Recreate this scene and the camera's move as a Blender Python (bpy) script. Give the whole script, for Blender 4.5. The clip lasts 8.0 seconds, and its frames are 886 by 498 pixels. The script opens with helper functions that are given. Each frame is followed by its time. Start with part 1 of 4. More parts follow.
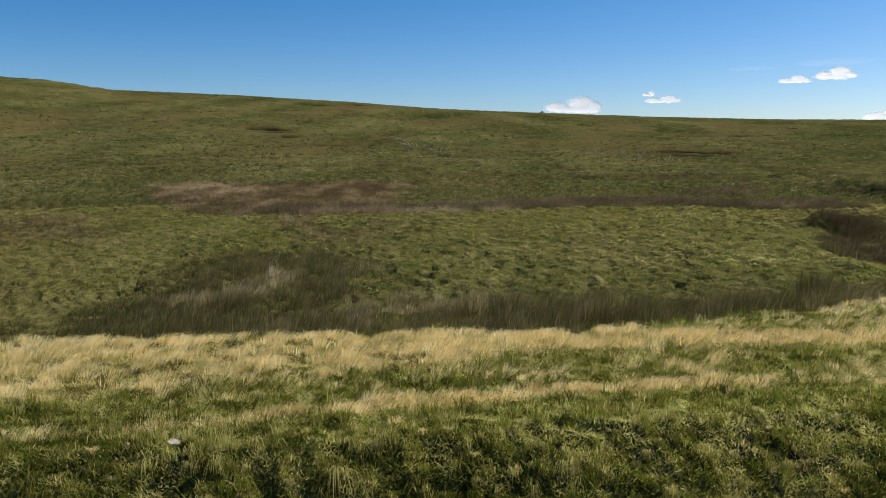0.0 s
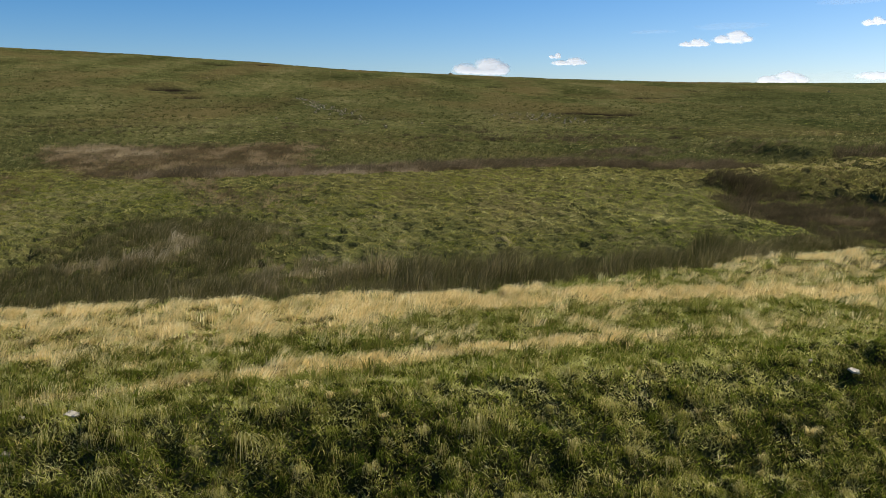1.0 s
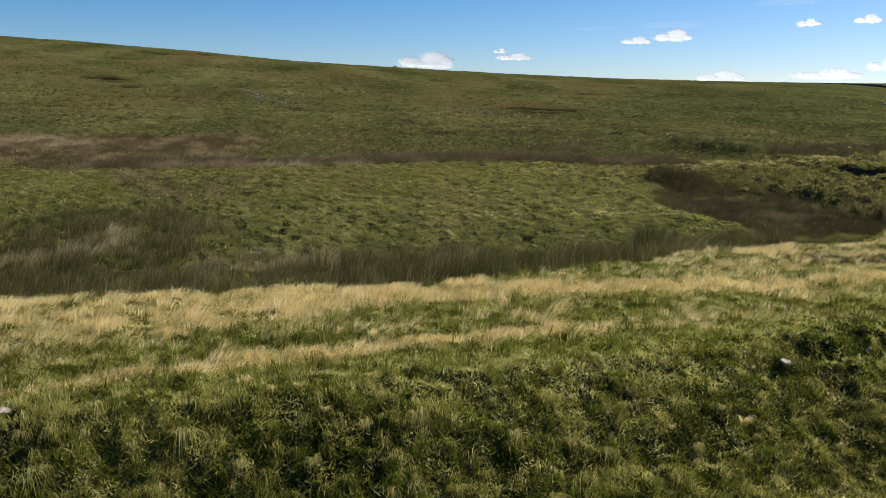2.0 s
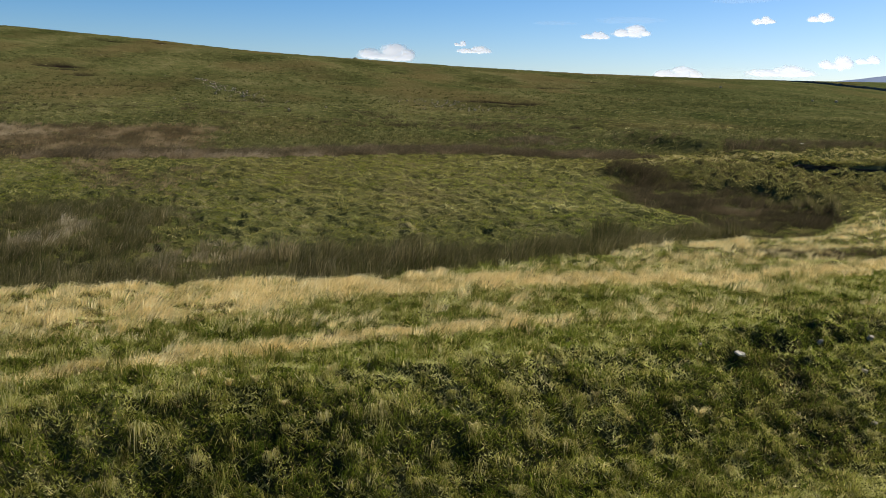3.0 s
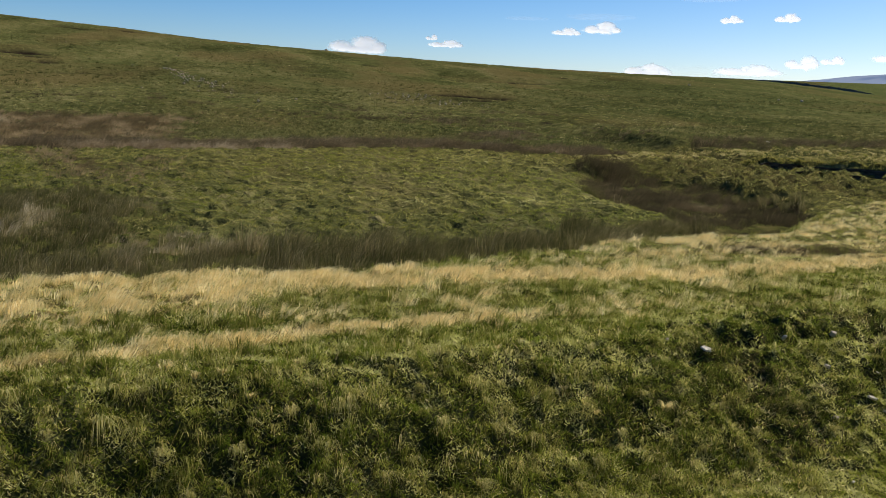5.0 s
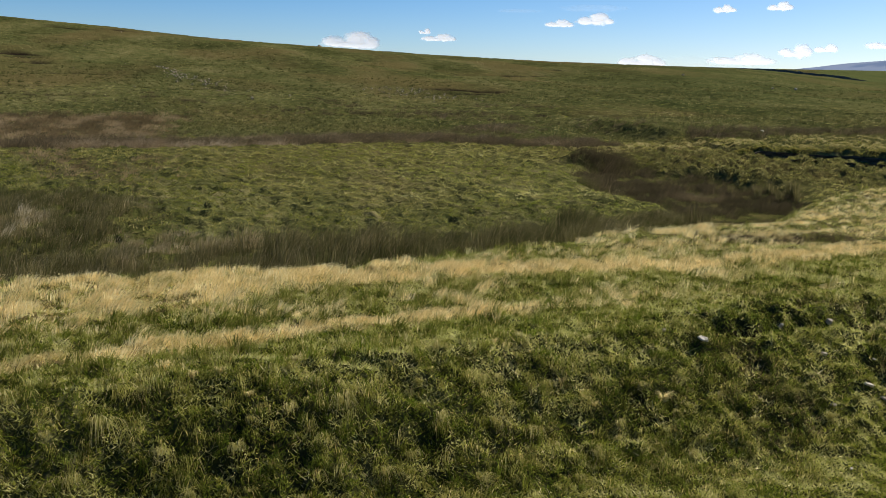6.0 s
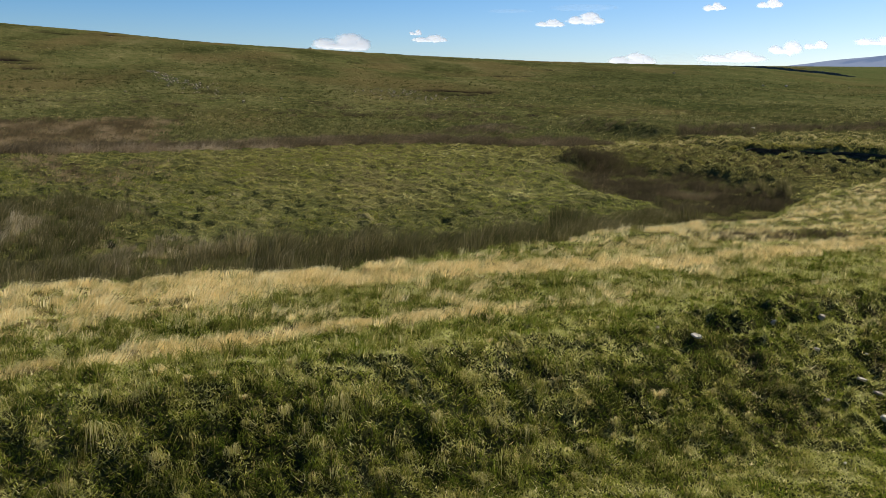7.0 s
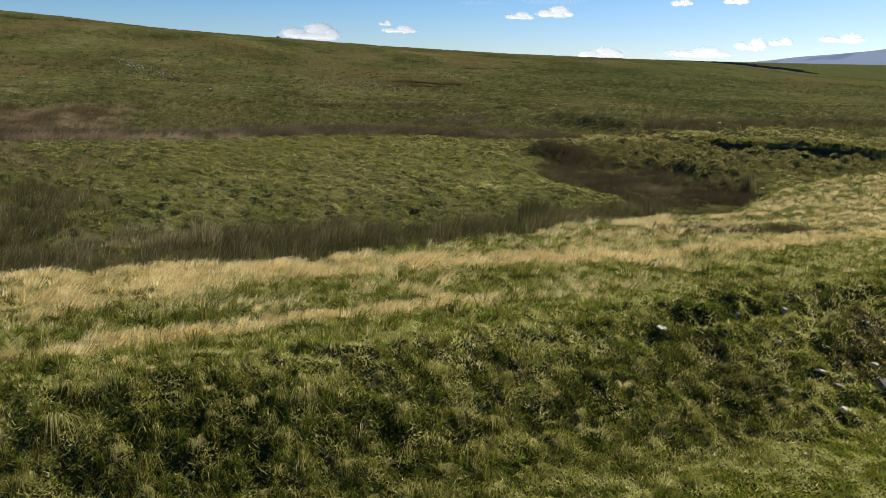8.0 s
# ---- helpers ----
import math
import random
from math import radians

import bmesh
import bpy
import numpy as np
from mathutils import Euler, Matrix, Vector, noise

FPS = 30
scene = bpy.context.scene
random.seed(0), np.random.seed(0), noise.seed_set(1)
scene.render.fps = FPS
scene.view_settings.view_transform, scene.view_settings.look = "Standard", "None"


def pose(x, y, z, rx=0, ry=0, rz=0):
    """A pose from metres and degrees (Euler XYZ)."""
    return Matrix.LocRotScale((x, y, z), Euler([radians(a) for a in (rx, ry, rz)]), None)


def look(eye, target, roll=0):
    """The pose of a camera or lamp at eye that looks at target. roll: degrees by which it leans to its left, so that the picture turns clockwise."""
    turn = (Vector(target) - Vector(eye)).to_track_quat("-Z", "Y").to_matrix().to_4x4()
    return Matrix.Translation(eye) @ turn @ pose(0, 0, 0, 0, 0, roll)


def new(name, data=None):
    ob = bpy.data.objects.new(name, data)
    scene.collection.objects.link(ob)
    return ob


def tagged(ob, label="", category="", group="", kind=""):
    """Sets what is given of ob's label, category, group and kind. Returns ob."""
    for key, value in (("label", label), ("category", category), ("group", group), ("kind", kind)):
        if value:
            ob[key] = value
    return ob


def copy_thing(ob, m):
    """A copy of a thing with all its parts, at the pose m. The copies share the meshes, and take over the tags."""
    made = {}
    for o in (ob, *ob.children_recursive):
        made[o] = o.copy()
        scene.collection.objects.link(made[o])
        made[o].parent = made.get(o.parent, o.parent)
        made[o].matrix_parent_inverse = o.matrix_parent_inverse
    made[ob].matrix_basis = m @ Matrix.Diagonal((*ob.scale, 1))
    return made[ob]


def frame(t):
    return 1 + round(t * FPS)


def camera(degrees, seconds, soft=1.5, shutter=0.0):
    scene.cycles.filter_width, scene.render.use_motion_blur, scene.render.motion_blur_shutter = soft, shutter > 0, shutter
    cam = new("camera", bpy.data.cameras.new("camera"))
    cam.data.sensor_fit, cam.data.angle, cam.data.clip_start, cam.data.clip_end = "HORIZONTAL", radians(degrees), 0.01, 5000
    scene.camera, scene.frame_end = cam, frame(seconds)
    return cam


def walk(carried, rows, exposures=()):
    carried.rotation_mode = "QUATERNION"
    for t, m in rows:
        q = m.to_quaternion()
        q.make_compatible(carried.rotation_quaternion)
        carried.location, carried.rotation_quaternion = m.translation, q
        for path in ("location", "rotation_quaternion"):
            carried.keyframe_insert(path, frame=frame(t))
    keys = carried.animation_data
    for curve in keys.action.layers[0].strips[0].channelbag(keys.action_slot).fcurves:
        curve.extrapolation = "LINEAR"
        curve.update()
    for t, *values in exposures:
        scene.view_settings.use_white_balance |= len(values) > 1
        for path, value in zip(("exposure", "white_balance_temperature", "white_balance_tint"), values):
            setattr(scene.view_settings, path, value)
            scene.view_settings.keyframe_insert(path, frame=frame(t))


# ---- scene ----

# ---------------------------------------------------------------- camera
EYE, TILT = 5.0, -7.0
cam = camera(55.0, 8.0, soft=0.85)
# seconds, then metres right, up, back and degrees of yaw, pitch, roll, all from the first pose
ROWS = [
    (0.0, 0.0, 0.0, 0.0, 0.0, 0.0, 0.0),
    (0.5, 0.034, 0.002, 0.02, -3.357, -1.353, -0.02),
    (1.0, 0.062, -0.004, -0.002, -6.008, -2.559, -0.65),
    (1.5, 0.071, -0.006, 0.019, -7.931, -2.812, -0.575),
    (3.0, 0.07, -0.017, -0.021, -12.471, -3.508, 0.118),
    (3.5, 0.079, -0.019, -0.019, -12.818, -3.535, 0.048),
    (4.0, 0.083, -0.017, -0.021, -12.868, -3.66, -0.05),
    (4.5, 0.076, -0.02, -0.04, -13.589, -3.816, 0.334),
    (5.0, 0.076, -0.025, -0.056, -14.525, -3.897, 0.761),
    (6.5, 0.095, -0.016, -0.046, -14.921, -4.408, -0.674),
    (7.0, 0.095, -0.017, -0.029, -15.168, -4.233, -0.939),
    (7.5, 0.094, -0.018, -0.038, -15.938, -4.295, -0.524),
    (8.0, 0.105, -0.022, -0.053, -17.309, -4.823, -0.373),
]
BASE = pose(0, 0, EYE, 90 + TILT, 0, 0)
walk(cam, [(t, BASE @ pose(x, y, z, 0, yaw, 0) @ pose(0, 0, 0, pitch, 0, 0) @ pose(0, 0, 0, 0, 0, roll))
           for t, x, y, z, yaw, pitch, roll in ROWS])

# ---------------------------------------------------------------- light
SUN_AZ, SUN_EL = 67.0, 40.0          # degrees to the right of straight ahead, degrees up
world = bpy.data.worlds.new("world")
scene.world = world
world.use_nodes = True
wn, wl = world.node_tree.nodes, world.node_tree.links
sky = wn.new("ShaderNodeTexSky")
sky.sky_type = "NISHITA"
sky.sun_disc = False
sky.sun_elevation, sky.sun_rotation = radians(SUN_EL), radians(SUN_AZ)
sky.altitude, sky.air_density, sky.dust_density, sky.ozone_density = 500, 0.7, 0.9, 3.6
background = wn["Background"]
background.inputs["Strength"].default_value = 0.092
tint = wn.new("ShaderNodeHueSaturation")
tint.inputs["Saturation"].default_value = 1.36
wl.new(sky.outputs["Color"], tint.inputs["Color"])
wl.new(tint.outputs["Color"], background.inputs["Color"])

sun_data = bpy.data.lights.new("sun", "SUN")
sun_data.energy, sun_data.angle, sun_data.color = 5.0, radians(0.53), (1.0, 0.94, 0.84)
sun = new("sun", sun_data)
sun.matrix_world = look((0, 0, 60), (-math.sin(radians(SUN_AZ)) * 10, -math.cos(radians(SUN_AZ)) * 10, 60 - 10 * math.tan(radians(SUN_EL))))
scene.view_settings.exposure = 0.33


# ---------------------------------------------------------------- numeric helpers
def smooth(a, b, x):
    t = np.clip((x - a) / (b - a), 0.0, 1.0)
    return t * t * (3 - 2 * t)


def lattice(ix, iy, seed):
    h = (ix.astype(np.int64) * 374761393 + iy.astype(np.int64) * 668265263 + seed * 974711) & 0xFFFFFFFF
    h = ((h ^ (h >> 13)) * 1274126177) & 0xFFFFFFFF
    return ((h ^ (h >> 16)) & 0xFFFF) / 65535.0


def vnoise(x, y, seed=0):
    """Smooth value noise, 0 to 1, one cell a unit."""
    x, y = np.asarray(x, float), np.asarray(y, float)
    ix, iy = np.floor(x), np.floor(y)
    fx, fy = x - ix, y - iy
    fx, fy = fx * fx * (3 - 2 * fx), fy * fy * (3 - 2 * fy)
    a, b = lattice(ix, iy, seed), lattice(ix + 1, iy, seed)
    c, d = lattice(ix, iy + 1, seed), lattice(ix + 1, iy + 1, seed)
    return (a * (1 - fx) + b * fx) * (1 - fy) + (c * (1 - fx) + d * fx) * fy


def fbm(x, y, seed=0, octaves=3):
    total, weight, norm = 0.0, 1.0, 0.0
    for k in range(octaves):
        total = total + weight * vnoise(x * 2 ** k + 17.3 * k, y * 2 ** k - 9.1 * k, seed + k)
        norm, weight = norm + weight, weight * 0.5
    return total / norm


def hummock(x, y, seed=0):
    """Rounded humps with narrow hollows between them, 0 to 1."""
    return 1 - np.abs(2 * vnoise(x, y, seed) - 1) ** 1.4 * 0.6 - 0.4 * vnoise(2.3 * x, 2.3 * y, seed + 5)


# ---------------------------------------------------------------- the lie of the land
TURN = radians(5.0)                   # the bank runs 5 degrees off the x axis
CA, SA = math.cos(TURN), math.sin(TURN)


def along(x, y):
    """Metres along the bank and across it."""
    return x * CA + y * SA, -x * SA + y * CA


def place(u, s):
    return u * CA - s * SA, u * SA + s * CA


BACK_U = [-40, -7, 0, 3, 6, 8, 11, 15, 17, 18.5, 20.1, 22.2, 24.3, 28, 31, 60]
BACK_S = [16.4, 15.9, 15.8, 15.6, 16.4, 17.0, 18.0, 18.6, 18.6, 19.8, 21.2, 22.5, 23.7, 25.2, 26.0, 28.0]
POND = [(24.6, 40.6), (22.0, 39.8), (20.0, 36.5), (18.6, 31), (18.8, 27.5), (18.2, 24.8), (17.0, 22.6), (20.4, 22.6), (24.8, 26.3), (27.6, 30.6), (27.4, 33.6), (26.2, 37.0)]
CREST_AZ = [-180, -60, -27, -24.7, -21, -13.4, -9.5, -5.8, -2.1, 0, 6.7, 14, 21.5, 28.8, 33, 35.4, 38.4, 40.4, 44, 50, 90, 180]
CREST_EL = [1.5, 4.3, 4.0, 3.9, 3.4, 3.19, 2.99, 2.80, 2.52, 2.38, 2.1, 1.8, 1.57, 1.46, 1.42, 1.30, 1.02, 0.80, 0.6, 0.5, 0.8, 1.5]
CREST_R = 400.0


def back_edge(u):
    return np.interp(u, BACK_U, BACK_S) + 0.5 * (vnoise(u * 0.7, u * 0 + 3.1, 11) - 0.5)


def rim_line(u):
    return np.interp(u, [-30, -6, -2, 2, 6, 9, 12, 40], [9.7, 10.0, 10.6, 11.0, 11.3, 11.7, 12.0, 12.2]) + 0.4 * (vnoise(u * 0.6, u * 0 + 8.7, 12) - 0.5)


def pond_distance(u, s):
    """Distance to the pond's shore, negative inside."""
    best = np.full(np.shape(u), 1e9)
    inside = np.zeros(np.shape(u), bool)
    for (ax, ay), (bx, by) in zip(POND, POND[1:] + POND[:1]):
        k = np.clip(((u - ax) * (bx - ax) + (s - ay) * (by - ay)) / ((bx - ax) ** 2 + (by - ay) ** 2), 0, 1)
        best = np.minimum(best, np.hypot(u - ax - k * (bx - ax), s - ay - k * (by - ay)))
        cross = ((ay > s) != (by > s)) & (u < (bx - ax) * (s - ay) / (by - ay + 1e-12) + ax)
        inside ^= cross
    return np.where(inside, -best, best) + 0.8 * (vnoise(u * 0.9, s * 0.9, 31) - 0.5)


def ledge_step(u):
    return 0.48 + 0.30 * smooth(37.5, 39.5, u)


def ledge_line(u):
    """Across the bank, where the peat has broken away beyond the pool."""
    return np.interp(u, [30, 34.5, 36.7, 38.2, 39.4, 40.2, 41.0, 46, 60], [42.5, 41.2, 40.5, 39.0, 37.2, 35.2, 34.4, 36, 40]) + 0.3 * (vnoise(u * 1.7, u * 0, 37) - 0.5)


# dark scars and shade-painted dips on the moor: x, y, half length, half width
SCARS_AND_SHADED_DIPS = [(-46.8, 227, 5, 2.5), (-43, 216, 3, 1.5), (-37, 203, 3, 1.6), (-26.7, 177, 5, 1.2), (45, 157, 6, 2.5), (42.8, 147, 4, 1.6), (38.6, 90, 3.2, 2.2), (35.0, 76, 2.2, 1.5), (48.5, 294, 3, 2),
         (57.7, 201, 5, 1.5), (-36, 376, 7, 2), (-55, 360, 8, 2), (0.8, 149, 2.8, 1), (95.8, 257, 9, 2), (118, 279, 9, 2), (75.7, 252, 6, 2)]


def scars_and_shaded_dips(x, y):
    total = np.zeros(np.shape(x))
    for cx, cy, a, b in SCARS_AND_SHADED_DIPS:
        total = np.maximum(total, np.exp(-((x - cx) / (1.5 * a)) ** 2 - ((y - cy) / (2.6 * b)) ** 2))
    return total * (0.6 + 0.4 * smooth(0.3, 0.6, vnoise(x * 0.3, y * 0.2, 77)))


def spur(x, y):
    """The crest of a low grassy spur that runs down to the channel, 0 to 1."""
    best = np.full(np.shape(x), 1e9)
    for (ax, ay), (bx, by) in (((36.5, 93), (34.2, 83.3)), ((34.2, 83.3), (30.8, 64)), ((30.8, 64), (30.3, 54))):
        k = np.clip(((x - ax) * (bx - ax) + (y - ay) * (by - ay)) / ((bx - ax) ** 2 + (by - ay) ** 2), 0, 1)
        best = np.minimum(best, np.hypot(x - ax - k * (bx - ax), y - ay - k * (by - ay)))
    return np.exp(-(best / 1.4) ** 2)


def land(x, y, detail=True):
    """Height of the ground."""
    x, y = np.asarray(x, float), np.asarray(y, float)
    u, s = along(x, y)
    r, az = np.hypot(x, y), np.degrees(np.arctan2(x, y))
    z = 3.4 * (1 - smooth(1.6, 7.0, s))
    toe, rim, back = 8.7 + 0.5 * (vnoise(u * 0.5, u * 0, 14) - 0.5), rim_line(u), back_edge(u)
    t = np.clip((s - toe) / (rim - toe), 0, 1)
    z = z + 1.22 * (0.45 * t + 0.55 * t * t * (3 - 2 * t))
    z = z + 0.18 * smooth(0, 1, (s - rim) / np.maximum(back - rim, 1)) - 0.75 * smooth(-0.2, 2.2, s - back)
    z = z + 0.3 * smooth(21, 46, s)
    near_right = smooth(30, 50, s) * smooth(16, 36, u) * (1 - smooth(60, 95, s))
    z = z + 0.45 * near_right
    z = z + ledge_step(u) * smooth(-0.2, 0.2, s - ledge_line(u)) * smooth(33, 35, u) * (1 - smooth(55, 80, s))
    pd = np.where((u > 10) & (u < 36) & (s > 17) & (s < 60), 0.0, 99.0)
    m = pd < 50
    if np.any(m):
        pd = np.array(pd)
        pd[m] = pond_distance(u[m], s[m])
    z = z - 0.45 * smooth(0.9, -0.9, pd)
    z = z + 0.55 * np.exp(-((u - 23.4) / 1.8) ** 4 - ((s - 40.6) / 1.2) ** 4)
    z = z + 1.6 * smooth(52, 130, r) * smooth(40, 60, s)
    crest = EYE + CREST_R * np.tan(np.radians(np.interp(az, CREST_AZ, CREST_EL)))
    k = np.clip((r - 118) / (CREST_R - 118), 0, 1.0)
    front = smooth(-60, 40, s)
    z = z + (crest - 2.7) * (0.25 * k + 1.45 * k * k - 0.70 * k ** 3) * front
    z = z - np.clip(r - CREST_R, 0, 500) * 0.03 * front
    z = z + smooth(600, 1000, r) * (EYE + 1000 * math.tan(radians(1.38)) - z) * front - np.clip(r - 1000, 0, 4000) * 0.02
    if detail:
        face = smooth(toe - 0.4, toe + 0.5, s) * (1 - smooth(rim, rim + 1.0, s))
        top = smooth(rim, rim + 1, s) * (1 - smooth(back, back + 1.5, s))
        z = z + face * (1 + 0.6 * smooth(8, 10, u)) * (0.18 * (hummock(u * 2.3, s * 2.6, 41) - 0.6) + 0.09 * (hummock(u * 5.0, s * 5.5, 43) - 0.6))
        # turf overhangs above small scars in the steeper part of the bank
        scar = smooth(7.5, 9.5, u) * smooth(0.35, 0.0, np.abs(s - rim + 0.45 + 0.3 * vnoise(u * 1.1, u * 0, 47)))
        z = z - 0.22 * scar * smooth(0.35, 0.6, vnoise(u * 1.3, s * 0.4, 48))
        z = z + top * (0.16 * (hummock(u * 1.5, s * 1.9, 51) - 0.6) + 0.04 * (vnoise(u * 5, s * 5, 53) - 0.5))
        shaggy = smooth(25.5, 28, u) * (1 - smooth(41, 46, u)) * smooth(30, 33, s) * (1 - smooth(44, 48, s)) * smooth(-0.5, 1.0, pd)
        z = z + shaggy * (1 - 0.75 * smooth(-0.8, 0.4, s - ledge_line(u)) * smooth(31, 33, u)) * (0.85 * (hummock(u * 1.25, s * 0.95, 63) - 0.6) + 0.40 * (hummock(u * 2.6, s * 1.9, 64) - 0.6))
        field = smooth(20, 24, s) * (1 - smooth(70, 120, r)) * smooth(-0.5, 1.0, pd)
        z = z + field * (0.30 * (hummock(u * 1.8, s * 1.5, 61) - 0.6) + 0.20 * (hummock(u * 3.6, s * 2.6, 62) - 0.6))
        z = z + smooth(60, 110, r) * (1 - smooth(600, 900, r)) * (0.55 * (hummock(x * 0.28, y * 0.22, 71) - 0.6) + 0.9 * (1 - smooth(250, 380, r)) * (vnoise(x * 0.05, y * 0.05, 73) - 0.5)) - 1.4 * scars_and_shaded_dips(x, y) + 0.45 * spur(x, y)
        z = z + smooth(125, 220, r) * (1 - smooth(320, 390, r)) * front * 3.5 * (fbm(x * 0.028 + y * 0.012, y * 0.009, 75, 2) - 0.5)
        z = z + (1 - smooth(9.0, 9.3, s)) * smooth(6.5, 7.5, s) * 0.10 * (fbm(u * 1.5, s * 1.5, 81) - 0.5)
    return z


# how bleached, rushy, bare and lush the ground is, 0 to 1
def strip(u, s, us, lo, hi, soft):
    a, b = np.interp(u, us, lo), np.interp(u, us, hi)
    w = 0.5 * (fbm(u * 0.9, s * 1.6, 91) - 0.5)
    return smooth(a - soft + w, a + soft + w, s) * (1 - smooth(b - soft + w, b + soft + w, s))


def lower_strip(u, s):
    """The narrow straw line along the edge of the bank."""
    lower = strip(u, s, [-8, -3, -1.4, 0.4, 2, 3.8, 5.6, 9], [10.1, 11.1, 11.52, 11.75, 11.95, 12.2, 12.5, 12.6], [10.5, 11.4, 11.86, 12.18, 12.45, 12.65, 12.88, 12.95], 0.10)
    return lower * (0.35 * smooth(-7, -4, u) + 0.65 * smooth(-2.6, -1.6, u)) * (1 - 0.75 * smooth(4.5, 7.5, u))


def dryness(x, y):
    u, s = along(x, y)
    patch = fbm(u * 0.8, s * 1.5, 95)
    upper = strip(u, s, [-20, -5, 0, 3, 8, 12, 19, 40], [12.0, 12.5, 13.5, 14.3, 14.7, 14.6, 15.4, 17], [16.2, 16.0, 16.0, 15.8, 15.6, 15.3, 16.3, 18], 0.25)
    lower = lower_strip(u, s)
    behind = smooth(7.5, 12, u) * smooth(14.5, 16, s) * (1 - smooth(0, 0.8, s - back_edge(u))) * (0.40 + 0.1 * smooth(15, 19, u) * smooth(16.8, 18.5, s))
    scatter = smooth(12, 13, s) * (1 - smooth(16, 17, s)) * 0.22
    scatter = scatter * smooth(0.45, 0.62, patch)
    return np.clip(np.maximum.reduce([upper * np.maximum((0.5 + 0.9 * (patch - 0.35)) * (1 - 0.35 * smooth(2, -3, u) * smooth(15.4, 13.5, s)), 1.0 * smooth(5, 8, u)), lower, behind * smooth(0.3, 0.6, patch), scatter]), 0, 1)


def redness(x, y):
    """Where the moor grass has turned russet."""
    u, s = along(x, y)
    w = 2.2 * (fbm(u * 0.35, s * 0.35, 101) - 0.5)
    field = smooth(49, 52, s + w) * (1 - smooth(76, 86, s + 2 * w)) * smooth(-1.5, 1.0, u + w - np.interp(s, [48, 55, 64, 86], [-9, -12, -16, -20])) * (1 - smooth(-1, 4, u + 2 * w - (s - 60) * 0.12))
    west = 0.6 * smooth(0.48, 0.66, fbm(u * 0.16, s * 0.10, 103)) * smooth(20, 24, s) * (1 - smooth(45, 60, s)) * (1 - smooth(-4, 1, u + w - (s - 22) * 0.12))
    return np.maximum(field, west)


def rushiness(x, y):
    u, s = along(x, y)
    r, az = np.hypot(x, y), np.degrees(np.arctan2(x, y))
    back = back_edge(u)
    w = 2.2 * (fbm(u * 0.35, s * 0.35, 101) - 0.5)
    front = smooth(0.9, 1.6, s - back) * (1 - smooth(21.2, 22.4, s + w)) * (1 - smooth(15.0, 17.0, u))
    front = front * (1 - 0.6 * smooth(-7.0, -9.0, u))
    link = smooth(0.6, 0.0, np.abs(s - np.interp(u, [12, 15.5, 18.4], [22.4, 23.6, 24.6])) - 0.7) * smooth(11.5, 13, u) * (1 - smooth(18, 18.8, u))
    left = smooth(17, 18, s) * (1 - smooth(30, 35, s + 2 * w)) * smooth(-8.2, -6.0, u + w) * (1 - smooth(-0.6, 1.6, u + w + (s - 24) * 0.12))
    pd = np.where((u > 10) & (u < 36) & (s > 17) & (s < 60), 0.0, 99.0)
    m = pd < 50
    if np.any(m):
        pd[m] = pond_distance(u[m], s[m])
    pond = smooth(0.4, -0.4, pd)
    rear = np.interp(u, [-30, -10, 1, 7.5, 15, 20.5, 23, 25, 30], [45, 49, 50, 51.5, 54, 53, 50, 47.5, 47])
    band = smooth(rear - 0.5, rear + 0.5, s + 0.5 * w) * (1 - smooth(rear + 4, rear + 7, s + w)) * smooth(-12, -5, u) * (1 - smooth(27.5, 30.5, u))
    patch = 0.95 * np.exp(-((u - 15.4) / 1.7) ** 4 - ((s - 16.75 + 0.15 * (u - 15.4)) / 0.34) ** 2)
    head = np.exp(-((u - 23.4) / 1.7) ** 4 - ((s - 40.1) / 1.1) ** 4)
    bench = 0.5 * smooth(92, 100, r) * (1 - smooth(112, 122, r)) * smooth(0.55, 0.75, vnoise(x * 0.5, y * 0.16, 107)) * (1 - smooth(20, 25, az))
    far = smooth(0.56, 0.68, fbm(x * 0.035, y * 0.09, 105)) * smooth(58, 70, r) * (1 - smooth(95, 120, r)) * 0.6 * (1 - smooth(17, 23, az))
    mid = np.interp(az, [23, 26, 29.3, 31, 33.8, 37.1, 42, 52], [68, 65, 61, 58, 58.5, 60.5, 66.5, 80])
    line = smooth(mid - 1, mid + 1, r + 0.5 * w) * (1 - smooth(mid + 4, mid + 9, r + 3 * w)) * (0.4 * smooth(23, 24.5, az) + 0.6 * smooth(29, 31, az)) * (1 - 0.8 * smooth(1.0, 0.3, np.abs(az - 29.8)))
    foot = np.interp(az, [0, 2, 10, 13, 19.4, 24], [90, 88.5, 87.5, 88, 83, 78])
    scallop = smooth(2.4, 1.0, np.abs(r + 0.8 * w - foot)) * smooth(0, 2, az) * (1 - smooth(19.5, 21, az)) * smooth(0.25, 0.45, vnoise(az * 0.5, az * 0, 109))
    return np.clip(np.maximum.reduce([front, link, scallop, left * 0.95, head, pond, band, far, line, patch, bench]), 0, 1)


# ---------------------------------------------------------------- materials
def material(name):
    m = bpy.data.materials.new(name)
    m.use_nodes = True
    nt = m.node_tree
    shader = nt.nodes["Principled BSDF"]
    shader.inputs["Specular IOR Level"].default_value = 0.25
    return m, nt, shader


def node(nt, kind, **values):
    n = nt.nodes.new(kind)
    for key, value in values.items():
        n.inputs[key.replace("_", " ")].default_value = value
    return n


